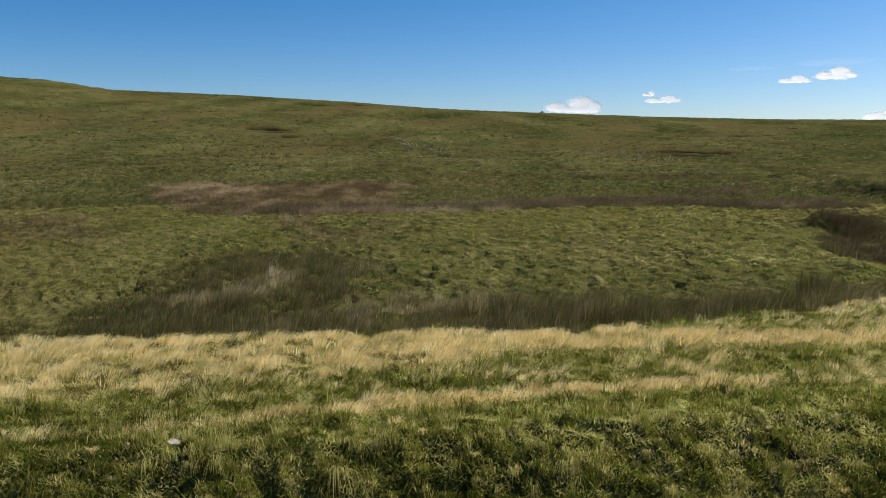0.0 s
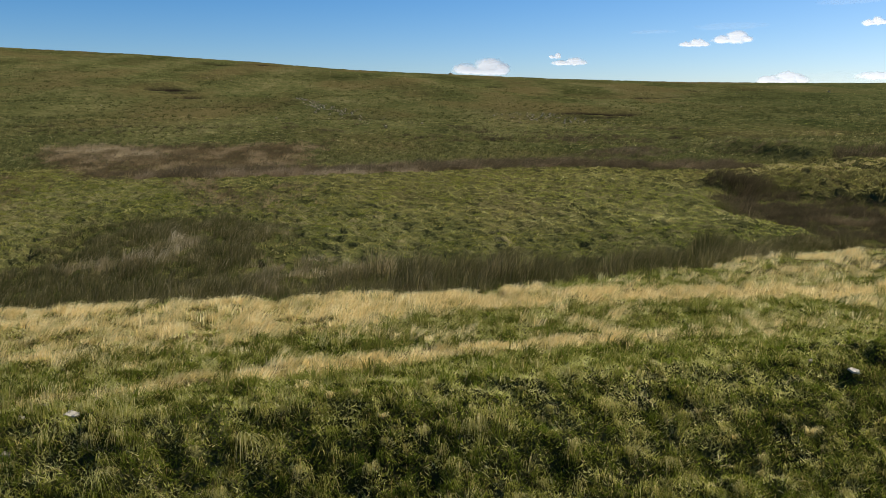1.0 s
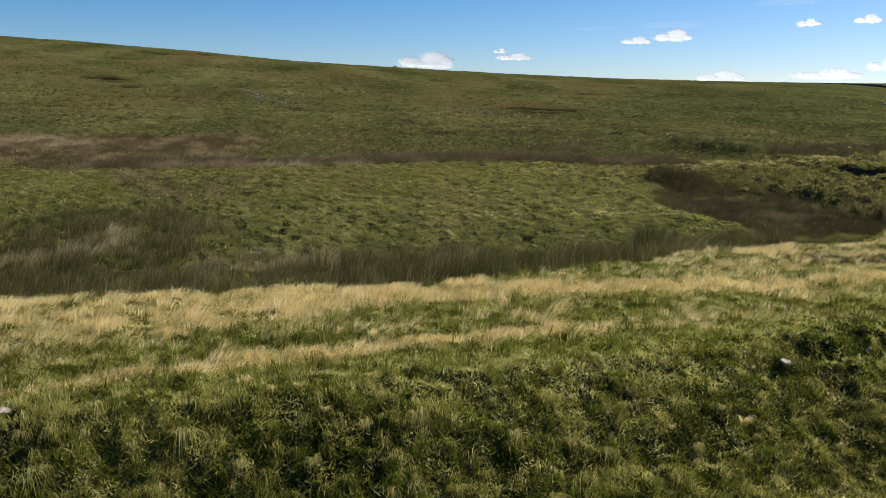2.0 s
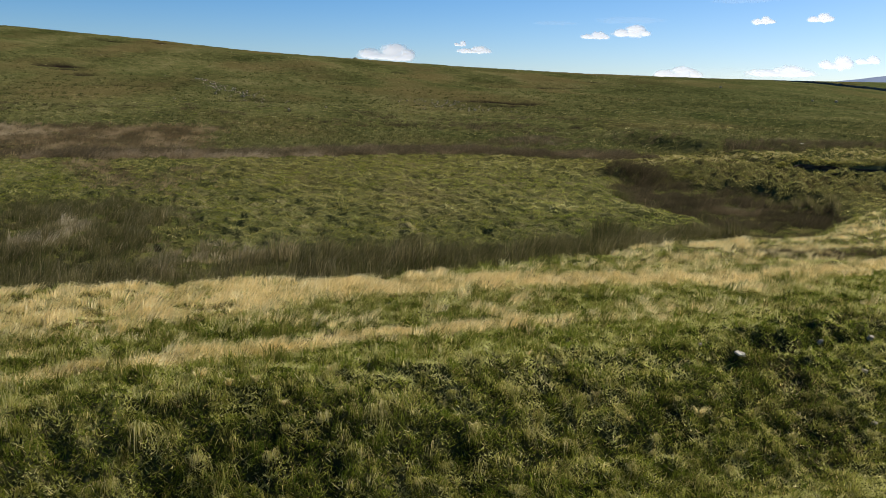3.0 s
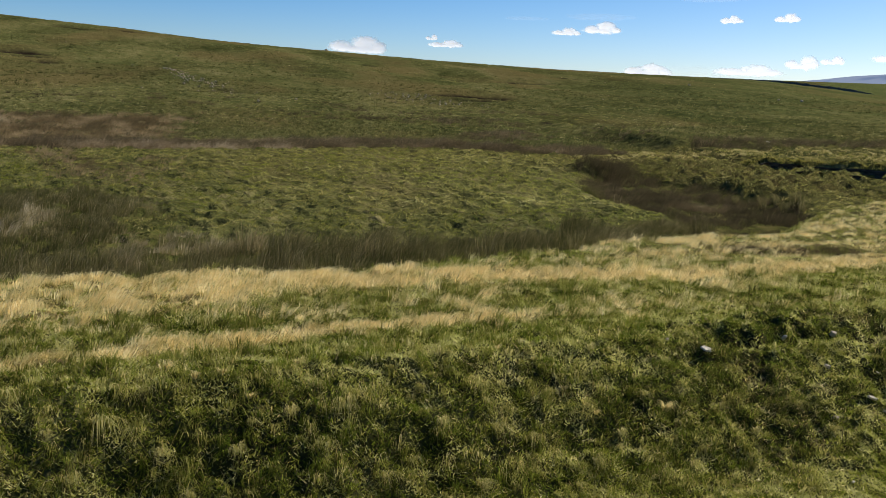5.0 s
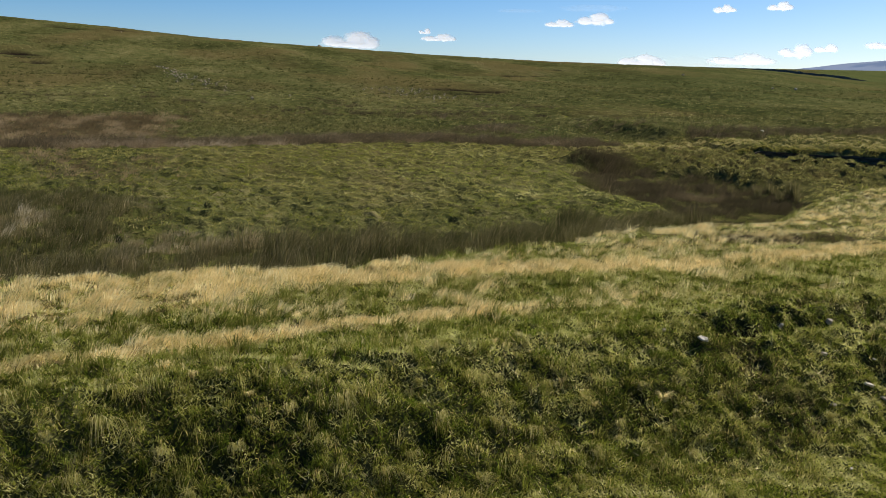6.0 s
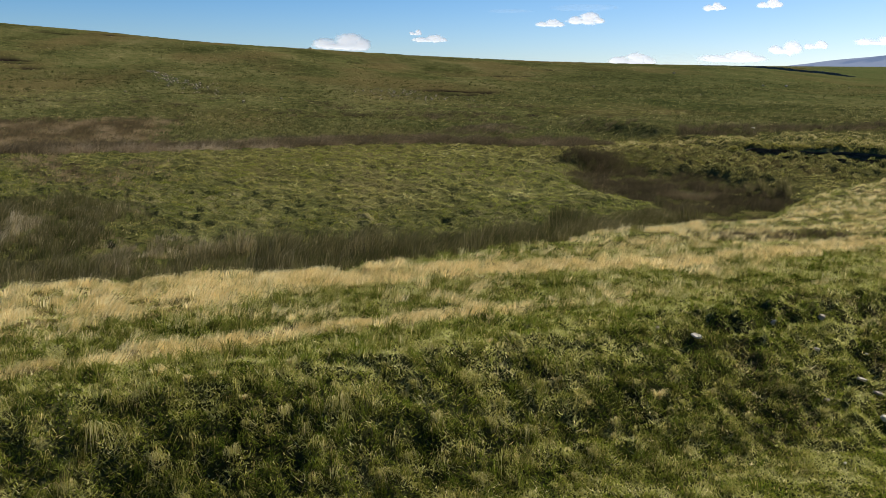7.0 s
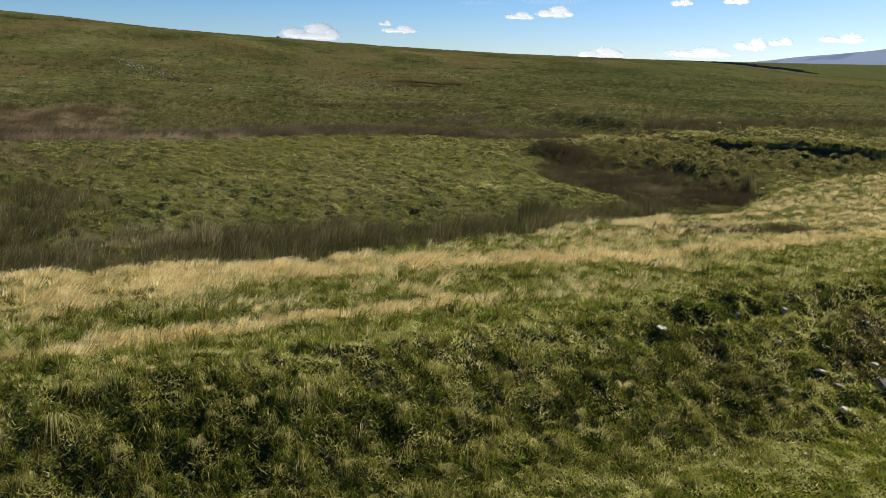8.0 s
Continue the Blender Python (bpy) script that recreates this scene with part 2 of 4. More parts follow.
def ramp(nt, stops, source):
    n = nt.nodes.new("ShaderNodeValToRGB")
    e = n.color_ramp.elements
    while len(e) < len(stops):
        e.new(0.5)
    for k, (p, c) in enumerate(stops):
        e[k].position, e[k].color = p, (*c, 1)
    nt.links.new(source, n.inputs["Fac"])
    return n.outputs["Color"]


def mix(nt, fac, a, b):
    n = nt.nodes.new("ShaderNodeMix")
    n.data_type = "RGBA"
    if isinstance(fac, float):
        n.inputs["Factor"].default_value = fac
    else:
        nt.links.new(fac, n.inputs["Factor"])
    for slot, v in ((6, a), (7, b)):
        if isinstance(v, tuple):
            n.inputs[slot].default_value = (*v, 1)
        else:
            nt.links.new(v, n.inputs[slot])
    return n.outputs[2]


def attribute(nt, name):
    n = nt.nodes.new("ShaderNodeAttribute")
    n.attribute_name = name
    return n.outputs["Fac"]


def noise_tex(nt, scale, detail=4.0, stretch=(1, 1, 1)):
    co = nt.nodes.new("ShaderNodeTexCoord")
    mp = nt.nodes.new("ShaderNodeMapping")
    mp.inputs["Scale"].default_value = stretch
    nt.links.new(co.outputs["Object"], mp.inputs["Vector"])
    n = node(nt, "ShaderNodeTexNoise", Scale=scale, Detail=detail)
    nt.links.new(mp.outputs["Vector"], n.inputs["Vector"])
    return n.outputs["Fac"]


GREEN = [(0.0, (0.043, 0.048, 0.009)), (0.35, (0.118, 0.133, 0.017)), (0.7, (0.242, 0.230, 0.044)), (1.0, (0.45, 0.42, 0.17))]
DRY = [(0.0, (0.44, 0.32, 0.105)), (0.4, (0.79, 0.60, 0.24)), (1.0, (0.93, 0.81, 0.46))]
RUSH = [(0.0, (0.024, 0.033, 0.007)), (0.45, (0.064, 0.066, 0.017)), (0.8, (0.125, 0.100, 0.038)), (1.0, (0.25, 0.19, 0.10))]


def ground_material():
    m, nt, shader = material("turf")
    fine, mid, wide = noise_tex(nt, 9.0, 6.0), noise_tex(nt, 1.5, 5.0), noise_tex(nt, 0.06, 5.0, (1, 0.4, 1))
    patchy = nt.nodes.new("ShaderNodeMath")
    patchy.operation = "MULTIPLY"
    patchy.inputs[1].default_value = 0.4
    nt.links.new(wide, patchy.inputs[0])
    tone = nt.nodes.new("ShaderNodeMath")
    tone.operation = "MULTIPLY_ADD"
    nt.links.new(mid, tone.inputs[0])
    tone.inputs[1].default_value = 0.35
    nt.links.new(patchy.outputs[0], tone.inputs[2])
    shift = nt.nodes.new("ShaderNodeMath")
    shift.operation = "MULTIPLY_ADD"
    nt.links.new(fine, shift.inputs[0])
    shift.inputs[1].default_value = 0.25
    nt.links.new(tone.outputs[0], shift.inputs[2])
    lumps = nt.nodes.new("ShaderNodeMath")
    lumps.operation = "MULTIPLY_ADD"
    nt.links.new(noise_tex(nt, 0.45, 5.0, (1, 0.45, 1)), lumps.inputs[0])
    lumps.inputs[1].default_value = 0.26
    nt.links.new(shift.outputs[0], lumps.inputs[2])
    shift = nt.nodes.new("ShaderNodeMath")
    shift.operation = "SUBTRACT"
    nt.links.new(lumps.outputs[0], shift.inputs[0])
    shift.inputs[1].default_value = 0.13
    c = ramp(nt, [(0.36, (0.023, 0.027, 0.009)), (0.46, (0.055, 0.058, 0.018)), (0.54, (0.096, 0.092, 0.031)), (0.64, (0.155, 0.132, 0.055))], shift.outputs[0])
    wet = ramp(nt, [(0.50, (0, 0, 0)), (0.62, (0.2, 0.2, 0.2))], noise_tex(nt, 0.035, 6.0, (1, 0.4, 1)))
    c = mix(nt, wet, c, (0.050, 0.068, 0.017))
    brown = ramp(nt, [(0.48, (0, 0, 0)), (0.62, (0.65, 0.65, 0.65))], noise_tex(nt, 0.05, 6.0, (0.8, 0.35, 1)))
    c = mix(nt, brown, c, (0.105, 0.078, 0.030))
    d = ramp(nt, [(0.3, (0.24, 0.17, 0.065)), (0.7, (0.48, 0.36, 0.16))], fine)
    r = ramp(nt, RUSH, mid)
    half = nt.nodes.new("ShaderNodeMath")
    half.operation = "MULTIPLY"
    half.inputs[1].default_value = 0.7
    nt.links.new(attribute(nt, "dry"), half.inputs[0])
    c = mix(nt, half.outputs[0], c, d)
    c = mix(nt, attribute(nt, "lush"), c, ramp(nt, [(0.35, (0.055, 0.070, 0.022)), (0.65, (0.115, 0.128, 0.042))], mid))
    c = mix(nt, attribute(nt, "red"), c, ramp(nt, [(0.3, (0.046, 0.037, 0.016)), (0.7, (0.110, 0.085, 0.040))], mid))
    c = mix(nt, attribute(nt, "rush"), c, r)
    c = mix(nt, attribute(nt, "peat"), c, (0.018, 0.013, 0.009))
    nt.links.new(c, shader.inputs["Base Color"])
    shader.inputs["Roughness"].default_value = 1.0
    shader.inputs["Specular IOR Level"].default_value = 0.0
    bump = node(nt, "ShaderNodeBump", Strength=0.8, Distance=0.06)
    nt.links.new(fine, bump.inputs["Height"])
    bump2 = node(nt, "ShaderNodeBump", Strength=0.9, Distance=0.5)
    nt.links.new(mid, bump2.inputs["Height"])
    nt.links.new(bump.outputs["Normal"], bump2.inputs["Normal"])
    nt.links.new(bump2.outputs["Normal"], shader.inputs["Normal"])
    return m


def leaf_material(name, low, high):
    """Blades: colour by each blade's own tone, bleached by how dry it is, some light coming through."""
    m, nt, shader = material(name)
    tone = attribute(nt, "tone")
    c = mix(nt, attribute(nt, "dry"), ramp(nt, low, tone), ramp(nt, high, tone))
    nt.links.new(c, shader.inputs["Base Color"])
    shader.inputs["Roughness"].default_value = 0.6
    shader.inputs["Specular IOR Level"].default_value = 0.0
    # a sward scatters light as a surface that faces mostly up
    geo = nt.nodes.new("ShaderNodeNewGeometry")
    scale = nt.nodes.new("ShaderNodeVectorMath")
    scale.operation = "MULTIPLY_ADD"
    scale.inputs[1].default_value, scale.inputs[2].default_value = (0.8, 0.8, 0.8), (0, 0, 0.6)
    nt.links.new(geo.outputs["Normal"], scale.inputs[0])
    unit = nt.nodes.new("ShaderNodeVectorMath")
    unit.operation = "NORMALIZE"
    nt.links.new(scale.outputs[0], unit.inputs[0])
    nt.links.new(unit.outputs[0], shader.inputs["Normal"])
    thin = nt.nodes.new("ShaderNodeBsdfTranslucent")
    glow = nt.nodes.new("ShaderNodeHueSaturation")
    glow.inputs["Saturation"].default_value, glow.inputs["Value"].default_value = 1.0, 1.35
    nt.links.new(c, glow.inputs["Color"])
    nt.links.new(glow.outputs["Color"], thin.inputs["Color"])
    blend = nt.nodes.new("ShaderNodeMixShader")
    blend.inputs["Fac"].default_value = 0.5
    nt.links.new(shader.outputs[0], blend.inputs[1])
    nt.links.new(thin.outputs[0], blend.inputs[2])
    nt.links.new(blend.outputs[0], nt.nodes["Material Output"].inputs["Surface"])
    return m


def stone_material(name, a, b, scale=6.0):
    m, nt, shader = material(name)
    c = ramp(nt, [(0.3, a), (0.7, b)], noise_tex(nt, scale, 7.0))
    lichen = ramp(nt, [(0.55, (0, 0, 0)), (0.68, (1, 1, 1))], noise_tex(nt, scale * 2.5, 3.0))
    c = mix(nt, lichen, c, (0.22, 0.22, 0.15))
    nt.links.new(c, shader.inputs["Base Color"])
    shader.inputs["Roughness"].default_value = 0.85
    bump = node(nt, "ShaderNodeBump", Strength=0.6, Distance=0.02)
    nt.links.new(noise_tex(nt, scale * 4, 8.0), bump.inputs["Height"])
    nt.links.new(bump.outputs["Normal"], shader.inputs["Normal"])
    return m


TURF = ground_material()
GRASS = leaf_material("grass_blade", GREEN, DRY)
LUSH = leaf_material("lush_blade", [(0.0, (0.040, 0.060, 0.008)), (0.35, (0.116, 0.148, 0.015)), (0.7, (0.250, 0.262, 0.038)), (1.0, (0.44, 0.43, 0.14))], DRY)
MOSS = leaf_material("heath_moss", [(0.0, (0.026, 0.022, 0.008)), (0.35, (0.072, 0.060, 0.022)), (0.7, (0.150, 0.120, 0.048)), (1.0, (0.32, 0.27, 0.14))], DRY)
HILL = leaf_material("hill_blade", [(0.0, (0.048, 0.050, 0.017)), (0.35, (0.118, 0.120, 0.036)), (0.7, (0.225, 0.208, 0.078)), (1.0, (0.40, 0.36, 0.19))], DRY)
RUSHES = leaf_material("rush_stem", RUSH, [(0.0, (0.16, 0.12, 0.050)), (0.5, (0.34, 0.265, 0.13)), (1.0, (0.60, 0.49, 0.30))])
BROWN_RUSHES = leaf_material("brown_rush_stem", [(0.0, (0.030, 0.028, 0.014)), (0.45, (0.072, 0.059, 0.029)), (0.8, (0.120, 0.094, 0.050)), (1.0, (0.23, 0.18, 0.10))], [(0.0, (0.12, 0.085, 0.045)), (0.5, (0.24, 0.17, 0.09)), (1.0, (0.46, 0.36, 0.22))])
RUSSET = leaf_material("russet_blade", [(0.0, (0.066, 0.052, 0.024)), (0.5, (0.175, 0.122, 0.057)), (1.0, (0.36, 0.26, 0.135))], [(0.0, (0.30, 0.21, 0.10)), (1.0, (0.62, 0.48, 0.28))])
PALE_STONE = stone_material("pale_limestone", (0.46, 0.40, 0.30), (0.68, 0.60, 0.47))
GREY_STONE = stone_material("grey_gritstone", (0.25, 0.205, 0.145), (0.42, 0.355, 0.26))
WALL_STONE = stone_material("shaded_wall_stone", (0.055, 0.048, 0.038), (0.13, 0.115, 0.09), 1.5)
SCREE_STONE = stone_material("brown_scree", (0.27, 0.205, 0.125), (0.46, 0.37, 0.25), 3.0)
DARK_STONE = stone_material("dark_wet_stone", (0.045, 0.041, 0.035), (0.11, 0.10, 0.085))


# ---------------------------------------------------------------- mesh helpers
def mesh_from(name, verts, faces, mat, attributes=(), shade_smooth=False):
    """A mesh from arrays: verts n x 3, faces m x 3 or m x 4, and point attributes."""
    me = bpy.data.meshes.new(name)
    k = faces.shape[1]
    me.vertices.add(len(verts))
    me.vertices.foreach_set("co", np.ascontiguousarray(verts, np.float32).ravel())
    me.loops.add(faces.size)
    me.loops.foreach_set("vertex_index", np.ascontiguousarray(faces, np.int32).ravel())
    me.polygons.add(len(faces))
    me.polygons.foreach_set("loop_start", np.arange(0, faces.size, k, dtype=np.int32))
    me.polygons.foreach_set("loop_total", np.full(len(faces), k, np.int32))
    me.update(calc_edges=True)
    for key, values in attributes:
        me.attributes.new(key, "FLOAT", "POINT").data.foreach_set("value", np.ascontiguousarray(values, np.float32))
    if shade_smooth:
        me.polygons.foreach_set("use_smooth", np.ones(len(faces), bool))
    me.materials.append(mat)
    return me


def part(name, me, parent, label=""):
    ob = new(name, me)
    ob.parent = parent
    return tagged(ob, label)


def blade_arrays(x, y, z, height, width, lean_x, lean_y, droop, dry, tone, turn, segments=2, tip_dry=0.0):
    """Bent tapering blades from arrays of their roots."""
    n = len(x)
    wx, wy = np.cos(turn) * width * 0.5, np.sin(turn) * width * 0.5
    levels = {1: [(0.0, 0.0, 1.0), (1.0, 1.0, 0.0)], 2: [(0.0, 0.0, 1.0), (0.65, 0.35, 0.8), (1.0, 1.0, 0.0)],
              3: [(0.0, 0.0, 1.0), (0.5, 0.16, 0.95), (0.9, 0.52, 0.7), (1.0, 1.0, 0.0)]}[segments]
    pts, dries = [], []
    for up, out, wide in levels:
        cx, cy = x + lean_x * height * out, y + lean_y * height * out
        cz = z - 0.02 + height * (up - droop * out ** 1.8)
        d = np.clip(dry + tip_dry * out, 0, 1)
        if wide > 0:
            pts += [np.stack([cx - wx * wide, cy - wy * wide, cz], 1), np.stack([cx + wx * wide, cy + wy * wide, cz], 1)]
            dries += [d, d]
        else:
            pts += [np.stack([cx, cy, cz], 1)]
            dries += [d]
    k = len(pts)
    verts = np.stack(pts, 1).reshape(-1, 3)
    tri = np.array([[0, 1, 3], [0, 3, 2], [2, 3, 5], [2, 5, 4], [4, 5, 6]] if segments == 3 else [[0, 1, 3], [0, 3, 2], [2, 3, 4]] if segments == 2 else [[0, 1, 2]])
    faces = (np.arange(n)[:, None, None] * k + tri[None]).reshape(-1, 3)
    return verts, faces, np.stack(dries, 1).ravel(), np.repeat(tone, k)


def blade_mesh(name, mat, arrays):
    v, f, d, t = arrays
    return mesh_from(name, v, f, mat, (("dry", d), ("tone", t)))


def stuff(name, mat, label, category, arrays):
    return tagged(new(name, blade_mesh(name, mat, arrays)), label, category, kind="stuff")


# ---------------------------------------------------------------- ground
def build_ground():
    fine = np.radians(np.arange(-35, 53, 0.24))
    coarse = np.radians(np.arange(54, 324, 3.0))
    az = np.concatenate([fine, coarse])
    rr = [0.02, 1, 2, 3, 4, 5, 6, 7, 7.6]
    while rr[-1] < 4600:
        r = rr[-1]
        rr.append(r * (1.0068 if r < 17 else 1.0085 if r < 26 else 1.0085 if r < 60 else 1.0105 if r < 460 else 1.08))
    rr = np.array(rr)
    R, A = np.meshgrid(rr, az, indexing="ij")
    X, Y = (R * np.sin(A)).ravel() - 0.6, (R * np.cos(A)).ravel() - 0.9
    Z = land(X, Y)
    u, s = along(X, Y)
    Z = Z - 0.035 * smooth(6.2, 6.8, s) * (1 - smooth(0.0, 1.0, s - back_edge(u)))
    nr, na = R.shape
    i, j = np.meshgrid(np.arange(nr - 1), np.arange(na), indexing="ij")
    k = (j + 1) % na
    faces = np.stack([i * na + j, i * na + k, (i + 1) * na + k, (i + 1) * na + j], -1).reshape(-1, 4)[:, ::-1]
    dry, rush = dryness(X, Y), rushiness(X, Y)
    rim = rim_line(u)
    scar = smooth(7.5, 9.5, u) * smooth(0.32, 0.05, np.abs(s - rim + 0.45 + 0.3 * vnoise(u * 1.1, u * 0, 47))) * smooth(0.4, 0.6, vnoise(u * 1.3, s * 0.4, 48))
    bare = smooth(0.62, 0.75, fbm(u * 1.6, s * 1.6, 111)) * smooth(8.8, 9.2, s) * (1 - smooth(rim - 0.2, rim, s)) * 0.7
    # the shadow in two moor dips is coloured in here, along with bare peat
    peat = np.clip(np.maximum.reduce([scar, 0.5 * bare, smooth(0.3, 0.6, scars_and_shaded_dips(X, Y))]), 0, 1)
    # a greener pasture on the far slope
    a, r = np.degrees(np.arctan2(X, Y)), np.hypot(X, Y)
    lush = 0.28 * smooth(24, 34, a + 12 * (fbm(X * 0.02, Y * 0.02, 113) - 0.5)) * smooth(110, 150, r) * (1 - smooth(420, 600, r)) * (a < 120)
    lush = np.maximum(lush, 0.75 * smooth(37.5, 38.5, a) * smooth(375, 395, r) * (1 - smooth(1000, 1200, r)) * (a < 120))
    me = mesh_from("ground", np.stack([X, Y, Z], 1), faces, TURF, (("dry", dry), ("rush", rush), ("lush", lush), ("red", redness(X, Y)), ("peat", peat)), True)
    tagged(new("ground", me), "rolling moorland turf with a grassy bank, hollow and hillside", "ground", kind="structure")


build_ground()
rng = np.random.default_rng(7)


# ---------------------------------------------------------------- grass of the bank
def planted(x, y):
    """The sector of the place that is planted."""
    az = np.degrees(np.arctan2(x, y))
    return (az > -31) & (az < 49)


def leaf_mat(count):
    """Short mossy sward of small leaves over the bank's face, its top and the ditch floor."""
    u, s = rng.uniform(-10, 30, count), np.where(rng.random(count) < 0.8, rng.uniform(6.6, 16.5, count), rng.uniform(16.5, 26.5, count))
    x, y = place(u, s)
    dry = dryness(x, y)
    keep = planted(x, y) & (s < back_edge(u) + 1.2) & (rng.random(count) > dry * 0.8)
    keep &= rng.random(count) < np.clip(1.5 - 0.06 * (np.hypot(x, y) - 9), 0.35, 1)
    u, s, x, y, dry = (a[keep] for a in (u, s, x, y, dry))
    n = len(x)
    h = (0.032 + 0.065 * rng.random(n) ** 1.6) * np.where(s < 8.8, 0.8, 1.0)
    ang, amt = rng.uniform(0, 6.28, n), rng.uniform(0.3, 1.6, n)
    edge = np.interp(u, [5, 8, 10.5], [7.5, 8.0, 8.7])
    floor = 1 - smooth(edge, edge + 0.6, s)
    tone = -0.15 + 0.50 * fbm(u * 0.8, s * 1.0, 135) + 0.78 * smooth(0.2, 0.8, vnoise(u * 4.2, s * 5, 136)) + rng.normal(0, 0.19, n) + 0.08 + 0.10 * floor + 0.24 * np.exp(-((u - 5.0) / 2.4) ** 2 - ((s - 10.9) / 1.3) ** 2) - 0.12 * smooth(6.5, 8.5, u) * smooth(11.0, 11.8, s) * (1 - smooth(13.0, 13.8, s))
    tone = np.where(floor > 0.5, 0.24 + 0.7 * tone, tone)
    tone = np.where(rng.random(n) < 0.13 * (1 - floor), tone + 0.45, tone)
    straw = np.maximum((rng.random(n) < 0.08) * rng.uniform(0.2, 0.7, n), dry * (rng.random(n) < 0.4))
    rich = np.maximum(floor, np.exp(-((u - 6.0) / 3.0) ** 2 - ((s - 11.9) / 0.9) ** 2)) * smooth(0.3, 0.5, fbm(u * 0.7, s * 0.9, 137))
    rich = rng.random(n) < 0.55 + 0.45 * rich
    bare = (1 - floor) * (1 - smooth(-0.3, 0.5, s - rim_line(u))) * smooth(0.42, 0.60, fbm(u * 1.1, s * 1.5, 139)) * (0.12 + 0.68 * smooth(7.8, 10, u))
    brown = rng.random(n) < bare
    tone = np.where(brown, 0.75 * tone, tone)
    wide, droop, turn = rng.uniform(0.014, 0.030, n), rng.uniform(0, 0.5, n), rng.uniform(-1.57, 1.57, n)
    for name, mat, label, k in (("leaf_mat", GRASS, "short mossy olive sward covering the bank", ~rich & ~brown), ("lush_turf", LUSH, "short bright green turf on the ditch floor and bank", rich & ~brown),
                                ("heath_moss", MOSS, "brown withered moss and heath in patches on the bank", brown)):
        stuff(name, mat, label, "grass", blade_arrays(x[k], y[k], land(x[k], y[k]), h[k], wide[k], (np.cos(ang) * amt)[k], (np.sin(ang) * amt)[k],
                                                      droop[k], straw[k], np.clip(tone, 0, 1)[k], turn[k], 1))


def tuft_roots(u, s, per, spread):
    """Roots and outward directions of the blades of many tufts."""
    n = len(u)
    ang = rng.uniform(0, 6.28, (n, per))
    rad = spread[:, None] * rng.random((n, per)) ** 0.7
    uu, ss = (u[:, None] + np.cos(ang) * rad).ravel(), (s[:, None] + np.sin(ang) * rad).ravel()
    x, y = place(uu, ss)
    return x, y, ang.ravel()


def bank_tufts(count, per):
    """Drooping tufts of longer grass, combed downhill on the bank's face."""
    u, s = rng.uniform(-9, 32, count), np.where(rng.random(count) < 0.72, rng.uniform(7.8, 16, count), rng.uniform(16, 26, count))
    x, y = place(u, s)
    face = 1 - smooth(rim_line(u) - 0.2, rim_line(u) + 0.6, s)
    keep = planted(x, y) & (s < back_edge(u) + 0.8) & (rng.random(count) < 0.30 + 0.5 * smooth(0.45, 0.75, hummock(u * 2.3, s * 2.6, 41))) & (dryness(x, y) < 0.32)
    keep &= (rng.random(count) < 1 - 0.45 * smooth(8, 10, u)) & (s > np.interp(u, [5, 8, 10.5], [7.6, 8.1, 8.8]))
    u, s, face = u[keep], s[keep], face[keep]
    n = len(u)
    size = rng.uniform(0.10, 0.26, n) * (0.75 + 0.5 * vnoise(u, s, 138))
    x, y, ang = tuft_roots(u, s, per, size * 0.35)
    m = n * per
    face, big = np.repeat(face, per), np.repeat(size, per)
    h = big * rng.uniform(0.6, 1.3, m)
    amt = rng.uniform(0.2, 0.9, m)
    lean_x = np.cos(ang) * amt + np.repeat(rng.normal(0.25, 0.3, n), per)
    lean_y = np.sin(ang) * amt * 0.8 - face * rng.uniform(0.5, 1.1, m)
    droop = rng.uniform(0.35, 0.8, m) + face * rng.uniform(0.3, 0.9, m)
    pale = np.repeat(rng.random(n) ** 2.2, per)
    tone = np.clip(0.02 + 0.60 * pale + np.repeat(0.35 * vnoise(u * 0.9, s * 0.9, 139), per) + rng.normal(0, 0.12, m), 0, 1)
    dry = np.clip(pale * 0.2 + (rng.random(m) < 0.10) * rng.uniform(0.2, 0.7, m), 0, 1)
    wide, turn, fresh = rng.uniform(0.0045, 0.008, m), rng.uniform(-0.9, 0.9, m), np.repeat(rng.random(n) < 0.5, per)
    for name, mat, label, k in (("bank_tufts", GRASS, "drooping tufts of green and straw grass on the bank", ~fresh), ("green_tufts", LUSH, "drooping tufts of fresh green grass on the bank", fresh)):
        stuff(name, mat, label, "grass", blade_arrays(x[k], y[k], land(x[k], y[k]), h[k], wide[k], lean_x[k], lean_y[k], droop[k], dry[k], tone[k], turn[k], 3))


